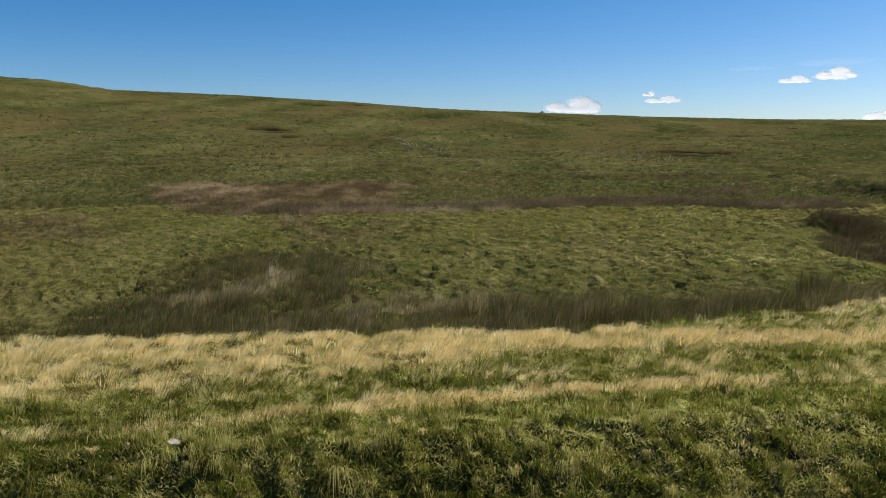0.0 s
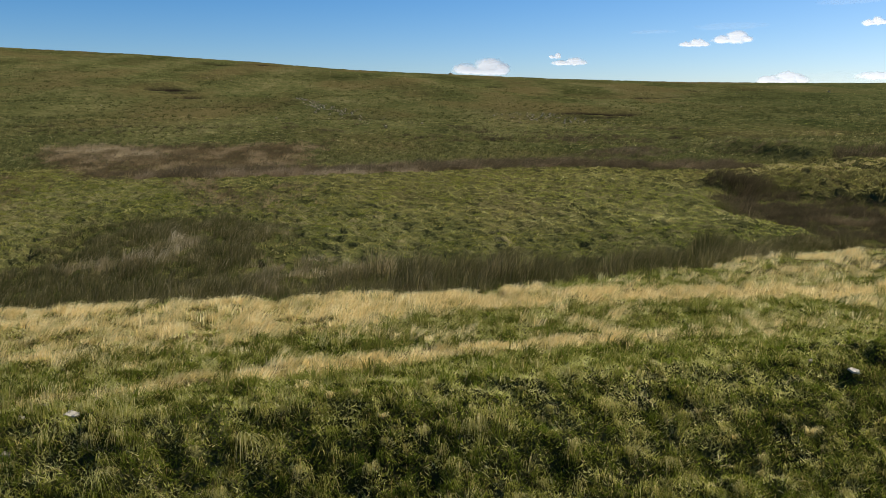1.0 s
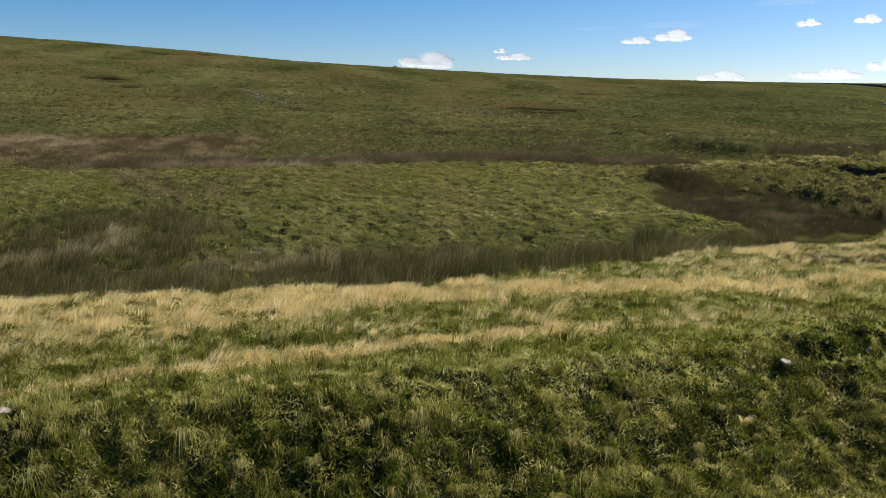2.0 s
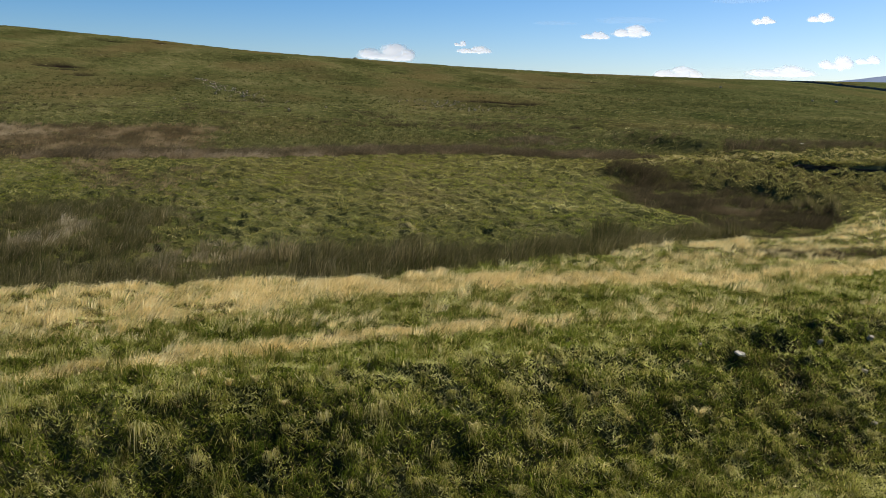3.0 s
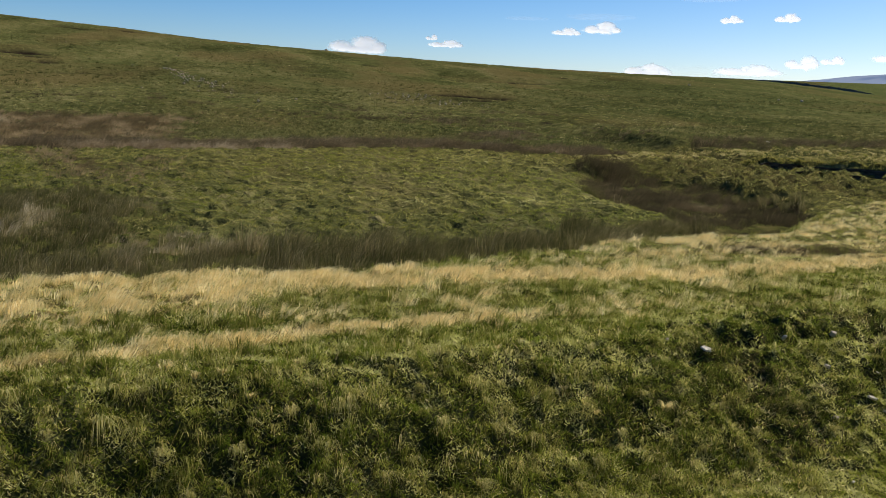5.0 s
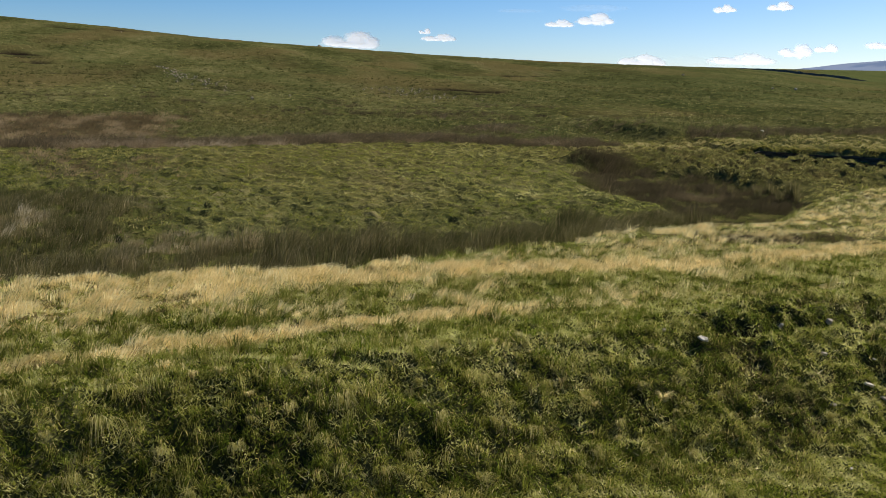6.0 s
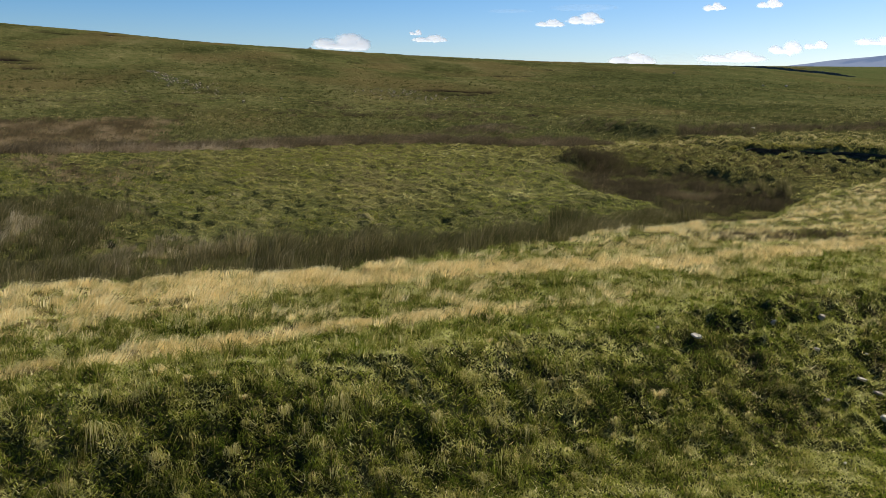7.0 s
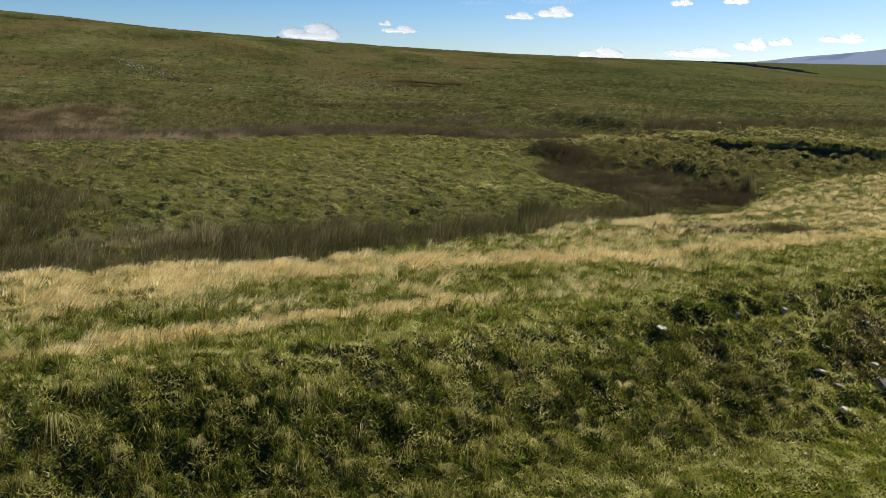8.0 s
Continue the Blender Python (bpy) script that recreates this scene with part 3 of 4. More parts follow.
def bleached_grass(count, per):
    """Taller straw-coloured grass in wind-combed tufts along the two strips of the bank."""
    u, s = rng.uniform(-11, 33, count), rng.uniform(9.8, 26.5, count)
    x, y = place(u, s)
    dry = dryness(x, y)
    clump = fbm(u * 2.4, s * 3.0, 141, 3)
    keep = planted(x, y) & (rng.random(count) < dry * np.maximum(0.15 + 1.3 * smooth(0.38, 0.60, clump), np.maximum(1.7 * lower_strip(u, s), np.maximum(1.7 * smooth(4, 8, u) * (dry > 0.6), 0.95 * smooth(14.1, 14.7, s) * smooth(-1, 1, u) * (dry > 0.4)))))
    keep &= rng.random(count) < np.clip(1.5 - 0.035 * np.hypot(x, y), 0.45, 1)
    u, s, dry, clump = (a[keep] for a in (u, s, dry, clump))
    n = len(u)
    x, y, ang = tuft_roots(u, s, per, rng.uniform(0.05, 0.16, n))
    m = n * per
    h = np.repeat((0.17 + 0.11 * rng.random(n)) * (0.6 + 0.7 * clump) * (1 - 0.12 * smooth(13.4, 12.9, s)) * (1 - 0.4 * smooth(13, 17, u)), per) * rng.uniform(0.6, 1.2, m)
    amt = rng.uniform(0.0, 0.7, m)
    wind = np.repeat(0.25 + 0.8 * fbm(u * 0.6, s * 0.6, 143) + rng.normal(0, 0.35, n), per)
    tone = np.clip(np.repeat(0.10 + 0.5 * clump + 0.5 * rng.random(n), per) + rng.normal(0, 0.13, m), 0, 1)
    hay = np.clip(np.repeat(0.50 + 0.65 * clump - 0.15 * smooth(1, -3, u) * smooth(15.4, 13.5, s) + rng.normal(0, 0.26, n), per), 0.05, 1)
    stuff("bleached_grass", GRASS, "tall bleached straw-coloured grass along the bank top", "grass",
          blade_arrays(x, y, land(x, y), h, rng.uniform(0.0035, 0.007, m), np.cos(ang) * amt + wind, np.sin(ang) * amt * 0.8,
                       rng.uniform(0.25, 0.75, m), hay, tone, rng.uniform(-0.9, 0.9, m), 2, 0.15))


def rush_bed(name, label, mat, count, box, height, width, per, dry_share, tip):
    """Clumps of rush stems fanning up from their crowns wherever the ground is rushy."""
    u, s = rng.uniform(box[0], box[1], count), rng.uniform(box[2], box[3], count)
    x, y = place(u, s)
    wet = rushiness(x, y)
    clump = 0.55 * fbm(u * 0.8, s * 0.6, 151, 2) + 0.45 * vnoise(u * 1.9, s * 1.3, 153)
    keep = planted(x, y) & (rng.random(count) < wet * (np.where(s < 23, 0.5, 0.24) + 0.9 * smooth(0.34, 0.58, clump)))
    u, s, wet, clump = (a[keep] for a in (u, s, wet, clump))
    n = len(u)
    spread = rng.uniform(0.12, 0.34, n) * (1 + width * 8)
    x, y, ang = tuft_roots(u, s, per, spread)
    m = n * per
    mound = 1 + 1.7 * np.exp(-((u - 23.4) / 1.6) ** 2 - ((s - 40) / 1.4) ** 2)
    mound = mound * (1 - 0.52 * smooth(5, 0, u) * (s < 40)) * (1 - 0.6 * smooth(12.3, 14.3, u) * (s < 26.5)) * (1 - 0.35 * smooth(-4, -6.5, u) * (s < 40))
    h = np.repeat(height * rng.uniform(0.45, 1.2, n) * (0.20 + 1.4 * clump) * (0.4 + 0.6 * wet) * mound, per) * rng.uniform(0.55, 1.1, m)
    amt = rng.uniform(0.05, 0.6, m)
    sway = np.repeat(rng.normal(0.34, 0.18, n), per)
    pale = fbm(u * 0.4, s * 0.5, 155)
    for cu, cs, ru, rs in ((-0.2, 23.8, 0.7, 1.0), (-3.1, 26.5, 0.5, 0.9), (-4.6, 23.8, 1.2, 0.6), (-2.8, 24.4, 0.9, 0.4), (0.8, 24.1, 0.7, 0.6), (-15.0, 78.0, 3.5, 7.0), (-11.5, 69.0, 2.0, 3.0), (-1.0, 50.5, 5.0, 0.9), (5.0, 51.6, 4.0, 0.9), (23.5, 31.0, 2.2, 0.9)):
        pale = pale + 0.55 * np.exp(-((u - cu) / ru) ** 2 - ((s - cs) / rs) ** 2)
    dry = np.repeat(smooth(0.60, 0.80, pale) * rng.random(n) * dry_share * 7, per) + (rng.random(m) < dry_share) * rng.uniform(0.2, 0.8, m)
    tone = np.clip(np.repeat((-0.32 if name == "pool_rushes" else -0.16) + 0.45 * fbm(u * 0.25, s * 0.25, 157) + 0.5 * rng.random(n) ** 1.4 + 0.2 * clump - 0.15 * smooth(2, 6, u) * (s < 30) + 0.55 * smooth(0.70, 0.90, pale) * rng.random(n), per) + rng.normal(0, 0.12, m), 0, 1)
    stuff(name, mat, label, "rushes",
          blade_arrays(x, y, land(x, y), h, width * rng.uniform(0.7, 1.3, m), np.cos(ang) * amt + sway, np.sin(ang) * amt,
                       rng.uniform(0, 0.4, m), np.clip(dry, 0, 1), tone, rng.uniform(-0.9, 0.9, m), 2 if width < 0.012 else 1, tip))


def meadow_grass(name, label, count, r0, r1, height, width, per):
    """Tufted pasture, sparser and broader with distance."""
    r = np.sqrt(rng.uniform(r0 * r0, r1 * r1, count))
    az = rng.uniform(-31, 49, count)
    x, y = r * np.sin(np.radians(az)), r * np.cos(np.radians(az))
    u, s = along(x, y)
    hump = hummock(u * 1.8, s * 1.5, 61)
    keep = (s > back_edge(u) + 0.9) & (rng.random(count) > np.maximum(rushiness(x, y) * 1.1, 0.85 * redness(x, y))) & (rng.random(count) < 0.2 + 0.8 * smooth(0.5, 0.8, hump))
    u, s, r, hump = (a[keep] for a in (u, s, r, hump))
    n = len(u)
    grow = np.clip(r / r0, 1, 1.8)
    x, y, ang = tuft_roots(u, s, per, 0.10 * grow)
    m = n * per
    h = height * np.repeat(rng.uniform(0.4, 1.3, n) * (0.5 + 0.6 * hump), per) * rng.uniform(0.6, 1.2, m)
    amt = rng.uniform(0.3, 1.2, m)
    dry = np.repeat(0.30 * rng.random(n) ** 3 + 0.20 * smooth(0.45, 0.65, fbm(u * 0.14, s * 0.16, 167)) * rng.random(n), per) + (rng.random(m) < 0.04) * 0.3
    # hump darkens the tone in hollows, shade painted between the hummocks
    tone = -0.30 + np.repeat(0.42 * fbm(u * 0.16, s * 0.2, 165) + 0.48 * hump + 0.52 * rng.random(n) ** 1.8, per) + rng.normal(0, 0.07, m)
    wide, droop, turn = width * np.repeat(grow, per) * rng.uniform(0.7, 1.4, m), rng.uniform(0.3, 0.75, m), rng.uniform(-1.0, 1.0, m)
    rich = np.repeat(rng.random(n) < 0.10 + 0.7 * smooth(7, 16, u) * (1 - smooth(19, 23, u)) * (1 - smooth(36, 42, s)), per)
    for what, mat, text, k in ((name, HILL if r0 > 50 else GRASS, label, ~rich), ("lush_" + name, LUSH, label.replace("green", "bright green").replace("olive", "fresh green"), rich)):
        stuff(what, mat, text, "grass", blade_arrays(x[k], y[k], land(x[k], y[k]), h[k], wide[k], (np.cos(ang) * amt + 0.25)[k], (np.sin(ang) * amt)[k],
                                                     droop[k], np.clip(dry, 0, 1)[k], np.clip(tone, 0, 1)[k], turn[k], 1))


def russet_grass(count, per):
    """Fine russet grass over the dead patches of the moor, with a few pale swirls."""
    u, s = rng.uniform(-32, 8, count), rng.uniform(20, 90, count)
    x, y = place(u, s)
    keep = planted(x, y) & (rng.random(count) < redness(x, y) * (0.3 + 0.7 * vnoise(u * 0.8, s * 0.6, 171)))
    u, s = u[keep], s[keep]
    n = len(u)
    grow = np.clip(s / 45, 0.5, 1.6)
    x, y, ang = tuft_roots(u, s, per, 0.16 * grow)
    m = n * per
    pale = np.zeros(n)
    for cu, cs, ru, rs in ((-15.0, 78.0, 3.5, 6.0), (-11.5, 69.0, 2.5, 3.0)):
        pale = np.maximum(pale, np.exp(-((u - cu) / ru) ** 2 - ((s - cs) / rs) ** 2))
    amt = rng.uniform(0.1, 0.7, m)
    tone = np.repeat(0.15 + 0.7 * smooth(0.3, 0.7, fbm(u * 0.7, s * 0.3, 173)) + 0.3 * (rng.random(n) - 0.5), per) + rng.normal(0, 0.1, m)
    stuff("russet_grass", RUSSET, "russet dying grass in patches on the moor", "grass",
          blade_arrays(x, y, land(x, y), rng.uniform(0.18, 0.46, m), 0.020 * np.repeat(grow, per) * rng.uniform(0.7, 1.4, m), np.cos(ang) * amt + 0.3, np.sin(ang) * amt,
                       rng.uniform(0.1, 0.5, m), np.clip(np.repeat(pale * 0.9, per), 0, 1), np.clip(tone, 0, 1), rng.uniform(-0.9, 0.9, m), 1))


leaf_mat(1020000)
russet_grass(24000, 12)
bank_tufts(19000, 20)
bleached_grass(72000, 24)
rush_bed("hollow_rushes", "dense brown-green rushes standing in the wet hollow", RUSHES, 9500, (-14, 19, 17.2, 37), 0.92, 0.0075, 46, 0.14, 0.45)
rush_bed("bank_rushes", "purple-brown twiggy rushes on the bank top", BROWN_RUSHES, 1000, (13.0, 17.8, 15.6, 17.9), 0.46, 0.008, 36, 0.3, 0.5)
rush_bed("pool_rushes", "dark brown rushes filling a boggy pool", BROWN_RUSHES, 8400, (16.6, 32, 20, 46), 0.38, 0.013, 26, 0.06, 0.3)
rush_bed("channel_rushes", "purple-brown rushes along an old channel", BROWN_RUSHES, 26000, (-13, 31, 43, 67), 0.62, 0.020, 16, 0.22, 0.35)
rush_bed("brow_rushes", "dark brown rushes behind the brow of the pasture", BROWN_RUSHES, 9000, (29, 62, 36, 70), 0.62, 0.022, 14, 0.08, 0.2)
rush_bed("moor_rushes", "scattered brown rushes on the wet moor", BROWN_RUSHES, 21000, (-30, 75, 58, 125), 0.60, 0.03, 12, 0.06, 0.15)
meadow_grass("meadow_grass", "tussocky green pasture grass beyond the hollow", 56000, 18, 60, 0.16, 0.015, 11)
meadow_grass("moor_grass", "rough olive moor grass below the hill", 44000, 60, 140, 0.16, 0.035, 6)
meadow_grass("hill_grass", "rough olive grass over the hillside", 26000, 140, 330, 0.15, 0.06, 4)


def moor_tussocks(count, per):
    """Tufts over the moor and the lower slope, some dark, some bleached, that dapple it."""
    r, az = 58 * (300 / 58) ** (rng.random(count) ** 1.25), rng.uniform(-31, 49, count)
    x, y = r * np.sin(np.radians(az)), r * np.cos(np.radians(az))
    u, s = along(x, y)
    thick = smooth(0.35, 0.6, fbm(x * 0.045, y * 0.02, 181)) * (1 - 0.7 * smooth(130, 210, r) * (1 - smooth(20, 28, az)))
    keep = (rng.random(count) < 0.12 + 0.88 * thick) & (rng.random(count) > np.maximum(rushiness(x, y), redness(x, y))) & (scars_and_shaded_dips(x, y) < 0.25)
    u, s, r = u[keep], s[keep], r[keep]
    n = len(u)
    grow = np.clip(r / 90, 0.8, 2.2)
    x, y, ang = tuft_roots(u, s, per, rng.uniform(0.12, 0.26, n) * grow)
    m = n * per
    h = np.repeat(rng.uniform(0.22, 0.5, n) * grow ** 0.5, per) * rng.uniform(0.6, 1.1, m)
    amt = rng.uniform(0.1, 0.7, m)
    pale = rng.random(n) < 0.42 + 0.55 * spur(*place(u, s))
    tone = np.repeat(np.where(pale, rng.uniform(0.26, 0.48, n), rng.uniform(0.0, 0.14, n)), per) + rng.normal(0, 0.05, m)
    dry = np.repeat(np.where(pale, rng.uniform(0.0, 0.10, n), 0.0), per)
    stuff("moor_tussocks", HILL, "dark and straw-tipped grass tussocks dotted over the moor", "grass",
          blade_arrays(x, y, land(x, y), h, 0.036 * np.repeat(grow, per) * rng.uniform(0.7, 1.3, m), np.cos(ang) * amt + 0.15, np.sin(ang) * amt,
                       rng.uniform(0.1, 0.5, m), dry, np.clip(tone, 0, 1), rng.uniform(-0.9, 0.9, m), 1))


def shaggy_tussocks(count, per):
    """Long overhanging tussocks in rows on the broken slope between the pool and the peat edge, and on its brow."""
    u, s = rng.uniform(24.5, 47, count), rng.uniform(31, 49, count)
    x, y = place(u, s)
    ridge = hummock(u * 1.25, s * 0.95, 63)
    under = s - ledge_line(u)
    keep = planted(x, y) & ~((under > -1.5) & (under < 0.15) & (u > 33.2)) & (rushiness(x, y) < 0.4) & (rng.random(count) < 0.10 + 0.90 * smooth(0.5, 0.78, ridge)) & (pond_distance(u, s) > 0.1)
    u, s, ridge = u[keep], s[keep], ridge[keep]
    n = len(u)
    x, y, ang = tuft_roots(u, s, per, rng.uniform(0.10, 0.22, n))
    m = n * per
    brow = np.repeat(smooth(0.6, 2.5, s - ledge_line(u)), per)
    h = np.repeat(rng.uniform(0.12, 0.30, n), per) * rng.uniform(0.6, 1.1, m) * (1 - 0.25 * brow)
    amt = rng.uniform(0.1, 0.6, m)
    pale = rng.random(n)
    # lit crowns and shaded hollows are painted into the tone by ridge height
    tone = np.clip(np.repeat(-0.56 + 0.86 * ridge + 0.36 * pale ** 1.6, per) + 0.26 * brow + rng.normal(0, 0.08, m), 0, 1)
    dry = np.clip(np.repeat(0.03 + 0.16 * pale ** 4, per) + 0.42 * brow * rng.random(m), 0, 1)
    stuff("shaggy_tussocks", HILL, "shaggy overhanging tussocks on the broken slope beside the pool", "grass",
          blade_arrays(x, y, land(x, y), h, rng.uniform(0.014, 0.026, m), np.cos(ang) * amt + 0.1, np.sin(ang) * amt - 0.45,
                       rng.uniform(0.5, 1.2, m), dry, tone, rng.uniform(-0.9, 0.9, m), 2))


moor_tussocks(34000, 9)
shaggy_tussocks(8000, 13)


# ---------------------------------------------------------------- tussocks that stand out
def tussock_mesh(name, seed, count, length, dry, tone, comb):
    """Long blades arching out of one crown, at the origin."""
    g = np.random.default_rng(seed)
    ang = g.uniform(0, 6.28, 5)[g.integers(0, 5, count)] + g.normal(0, 0.22, count)
    rad = 0.10 * g.random(count) ** 0.6
    amt = g.uniform(0.1, 0.85, count)
    h = length * g.uniform(0.6, 1.15, count)
    return blade_mesh(name, GRASS, blade_arrays(
        np.cos(ang) * rad, np.sin(ang) * rad, np.zeros(count), h, g.uniform(0.006, 0.011, count),
        np.cos(ang) * amt + g.normal(0.15, 0.1, count), np.sin(ang) * amt * 0.7 - 1.15 * comb, g.uniform(0.3, 0.8, count) + comb * 1.1,
        np.clip(g.normal(dry, 0.15, count), 0, 1), np.clip(g.normal(tone, 0.2, count), 0, 1), g.uniform(-0.9, 0.9, count), 3))


def grass_tussock(seed, length, straw, comb, label):
    ob = new("grass_tussock")
    part("foliage", tussock_mesh("foliage", seed, 50, length * 1.15, 0.04 + 0.45 * straw, 0.72, comb), ob)
    part("thatch", tussock_mesh("thatch", seed + 50, int(8 + 80 * straw), length * 1.2, 0.4 + 0.5 * straw, 0.7, comb), ob, "dead straw-coloured thatch")
    return tagged(ob, label, "grass tussock", "tussocks on the bank")


HANGING = "pale green grass tussock hanging down the bank face"
STRAW = "straw-coloured grass tussock upright on the bank edge"
kinds = [grass_tussock(301, 0.42, 0.02, 0.75, HANGING), grass_tussock(311, 0.36, 0.15, 0.6, HANGING), grass_tussock(321, 0.30, 0.02, 0.65, HANGING),
         grass_tussock(331, 0.26, 1.0, 0.0, STRAW), grass_tussock(341, 0.30, 0.8, 0.1, STRAW)]
# along the bank, across it, kind, size
TUSSOCKS = [(-0.4, 10.1, 0, 1.15), (0.3, 11.1, 3, 0.9), (0.65, 10.75, 3, 0.8), (2.5, 10.2, 1, 1.1), (1.8, 10.2, 1, 0.9), (5.5, 10.4, 2, 1.0), (5.7, 9.3, 1, 1.0), (7.2, 10.0, 4, 0.8),
            (1.1, 9.8, 1, 0.9), (1.3, 10.1, 2, 0.8), (4.5, 9.9, 0, 1.0), (6.3, 9.7, 1, 0.8), (3.6, 10.5, 2, 0.9), (7.1, 9.1, 1, 0.9), (-1.9, 10.2, 2, 0.9), (-1.6, 12.4, 0, 1.1),
            (3.2, 9.6, 2, 1.0), (4.0, 9.2, 0, 0.9), (2.0, 11.0, 4, 0.6), (5.0, 11.2, 4, 0.7), (8.0, 12.8, 4, 0.9), (-2.9, 12.2, 1, 1.0), (0.0, 12.9, 2, 0.9), (9.0, 9.6, 2, 0.9)]
# smaller ones between them, evenly strewn over the face
TUSSOCKS += [(-3.6 + 13.6 * ((k * 0.618) % 1), 8.9 + 2.3 * ((k * 0.382 + 0.17 * (k % 5)) % 1), (0, 2, 1, 2, 0, 1, 4)[k % 7], 0.5 + 0.4 * ((k * 0.73) % 1)) for k in range(52)]
placed = set()
for u, s, kind, size in TUSSOCKS:
    x, y = place(u, s)
    z = float(land(np.array([x]), np.array([y]))[0])
    m = pose(x, y, z - 0.01, 0, 0, random.uniform(-25, 25)) @ Matrix.Scale(0.72 * size, 4)
    if kind in placed:
        copy_thing(kinds[kind], m)
    else:
        kinds[kind].matrix_basis = m
        placed.add(kind)


# ---------------------------------------------------------------- clumps at the front of the rush bed
def rush_mesh(name, seed, count, length, dry, tone, tip):
    g = np.random.default_rng(seed)
    ang, amt = g.uniform(0, 6.28, count), g.uniform(0.02, 0.45, count)
    rad = 0.16 * g.random(count) ** 0.6
    return blade_mesh(name, RUSHES, blade_arrays(
        np.cos(ang) * rad, np.sin(ang) * rad, np.zeros(count), length * g.uniform(0.6, 1.1, count), g.uniform(0.006, 0.010, count),
        np.cos(ang) * amt + 0.12, np.sin(ang) * amt, g.uniform(0, 0.2, count), np.clip(g.normal(dry, 0.15, count), 0, 1),
        np.clip(g.normal(tone, 0.2, count), 0, 1), g.uniform(-0.9, 0.9, count), 2, tip))


def rush_clump(seed):
    ob = new("rush_clump")
    part("foliage", rush_mesh("foliage", seed, 150, 0.85, 0.05, 0.35, 0.3), ob)
    part("thatch", rush_mesh("thatch", seed + 7, 45, 0.45, 0.6, 0.7, 0.2), ob, "withered pale stems at the base")
    return tagged(ob, "dark green rush clump with pale withered base", "rushes", "rush clumps at the bed's edge")


clumps = [rush_clump(371), rush_clump(372), rush_clump(373)]
for k in range(26):
    u = -3.0 + 14.5 * (k + random.uniform(-0.4, 0.4)) / 25
    s = float(back_edge(np.array([u]))[0]) + random.uniform(1.3, 2.1)
    x, y = place(u, s)
    z = float(land(np.array([x]), np.array([y]))[0])
    m = pose(x, y, z - 0.01, 0, 0, random.uniform(0, 360)) @ Matrix.Scale(random.uniform(0.6, 1.0), 4)
    if k < 3:
        clumps[k].matrix_basis = m
    else:
        copy_thing(clumps[k % 3], m)

for u, s, size in ((18.3, 24.6, 1.25), (19.0, 24.9, 1.0), (26.4, 28.6, 1.0), (27.1, 29.6, 1.1), (26.0, 30.6, 0.9), (26.8, 29.1, 0.9), (26.1, 29.4, 0.8),
                   (27.4, 30.3, 0.9), (26.9, 30.8, 0.8), (27.3, 31.4, 0.8), (26.6, 32.2, 0.7), (25.8, 28.0, 0.7), (25.4, 31.8, 0.7)):
    x, y = place(u, s)
    z = float(land(np.array([x]), np.array([y]))[0])
    copy_thing(clumps[int(s * 10) % 3], pose(x, y, z - 0.01, 0, 0, random.uniform(0, 360)) @ Matrix.Scale(size, 4))


# ---------------------------------------------------------------- stones
def stone_mesh(name, seed, size, mat, points=16, sharp=0.012):
    """An angular weathered block: the hull of a few points, with its edges worn off."""
    g = random.Random(seed)
    bm = bmesh.new()
    for k in range(points):
        # knocked-off corners of a slab, and a few points on its sides
        c = [1 if k >> b & 1 else -1 for b in range(3)] if k < 8 else [g.choice((-1, 1)) * g.random() ** 0.3 for b in range(3)]
        bm.verts.new([c[b] * size[b] / 2 * g.uniform(0.55, 1.0) for b in range(3)])
    out = bmesh.ops.convex_hull(bm, input=bm.verts)
    bmesh.ops.delete(bm, geom=[v for v in out["geom_interior"] if isinstance(v, bmesh.types.BMVert)], context="VERTS")
    bmesh.ops.dissolve_limit(bm, angle_limit=radians(12), verts=bm.verts, edges=bm.edges)
    bmesh.ops.bevel(bm, geom=list(bm.edges), offset=sharp, segments=1, affect="EDGES", clamp_overlap=True)
    me = bpy.data.meshes.new(name)
    bm.to_mesh(me)
    bm.free()
    me.materials.append(mat)
    return me


def slab_mesh(name, seed, size, mat):
    """A split slab: an uneven outline with a flat broad face, worn along its edges."""
    g = random.Random(seed)
    bm = bmesh.new()
    n = g.choice((4, 5, 5))
    turn = g.uniform(0, 6)
    ring = [(math.cos(turn + 6.283 * k / n) * g.uniform(0.75, 1.05), math.sin(turn + 6.283 * k / n) * g.uniform(0.75, 1.05)) for k in range(n)]
    low = [bm.verts.new((a * size[0] / 2, b * size[1] / 2, -size[2] / 2)) for a, b in ring]
    high = [bm.verts.new((a * size[0] / 2 * g.uniform(0.86, 0.98), b * size[1] / 2 * g.uniform(0.86, 0.98), size[2] / 2 + a * size[2] * 0.15)) for a, b in ring]
    bm.faces.new(high)
    bm.faces.new(low[::-1])
    for k in range(n):
        bm.faces.new((low[k], low[(k + 1) % n], high[(k + 1) % n], high[k]))
    bmesh.ops.bevel(bm, geom=list(bm.edges), offset=min(size) * 0.12, segments=1, affect="EDGES", clamp_overlap=True)
    me = bpy.data.meshes.new(name)
    bm.to_mesh(me)
    bm.free()
    me.materials.append(mat)
    return me


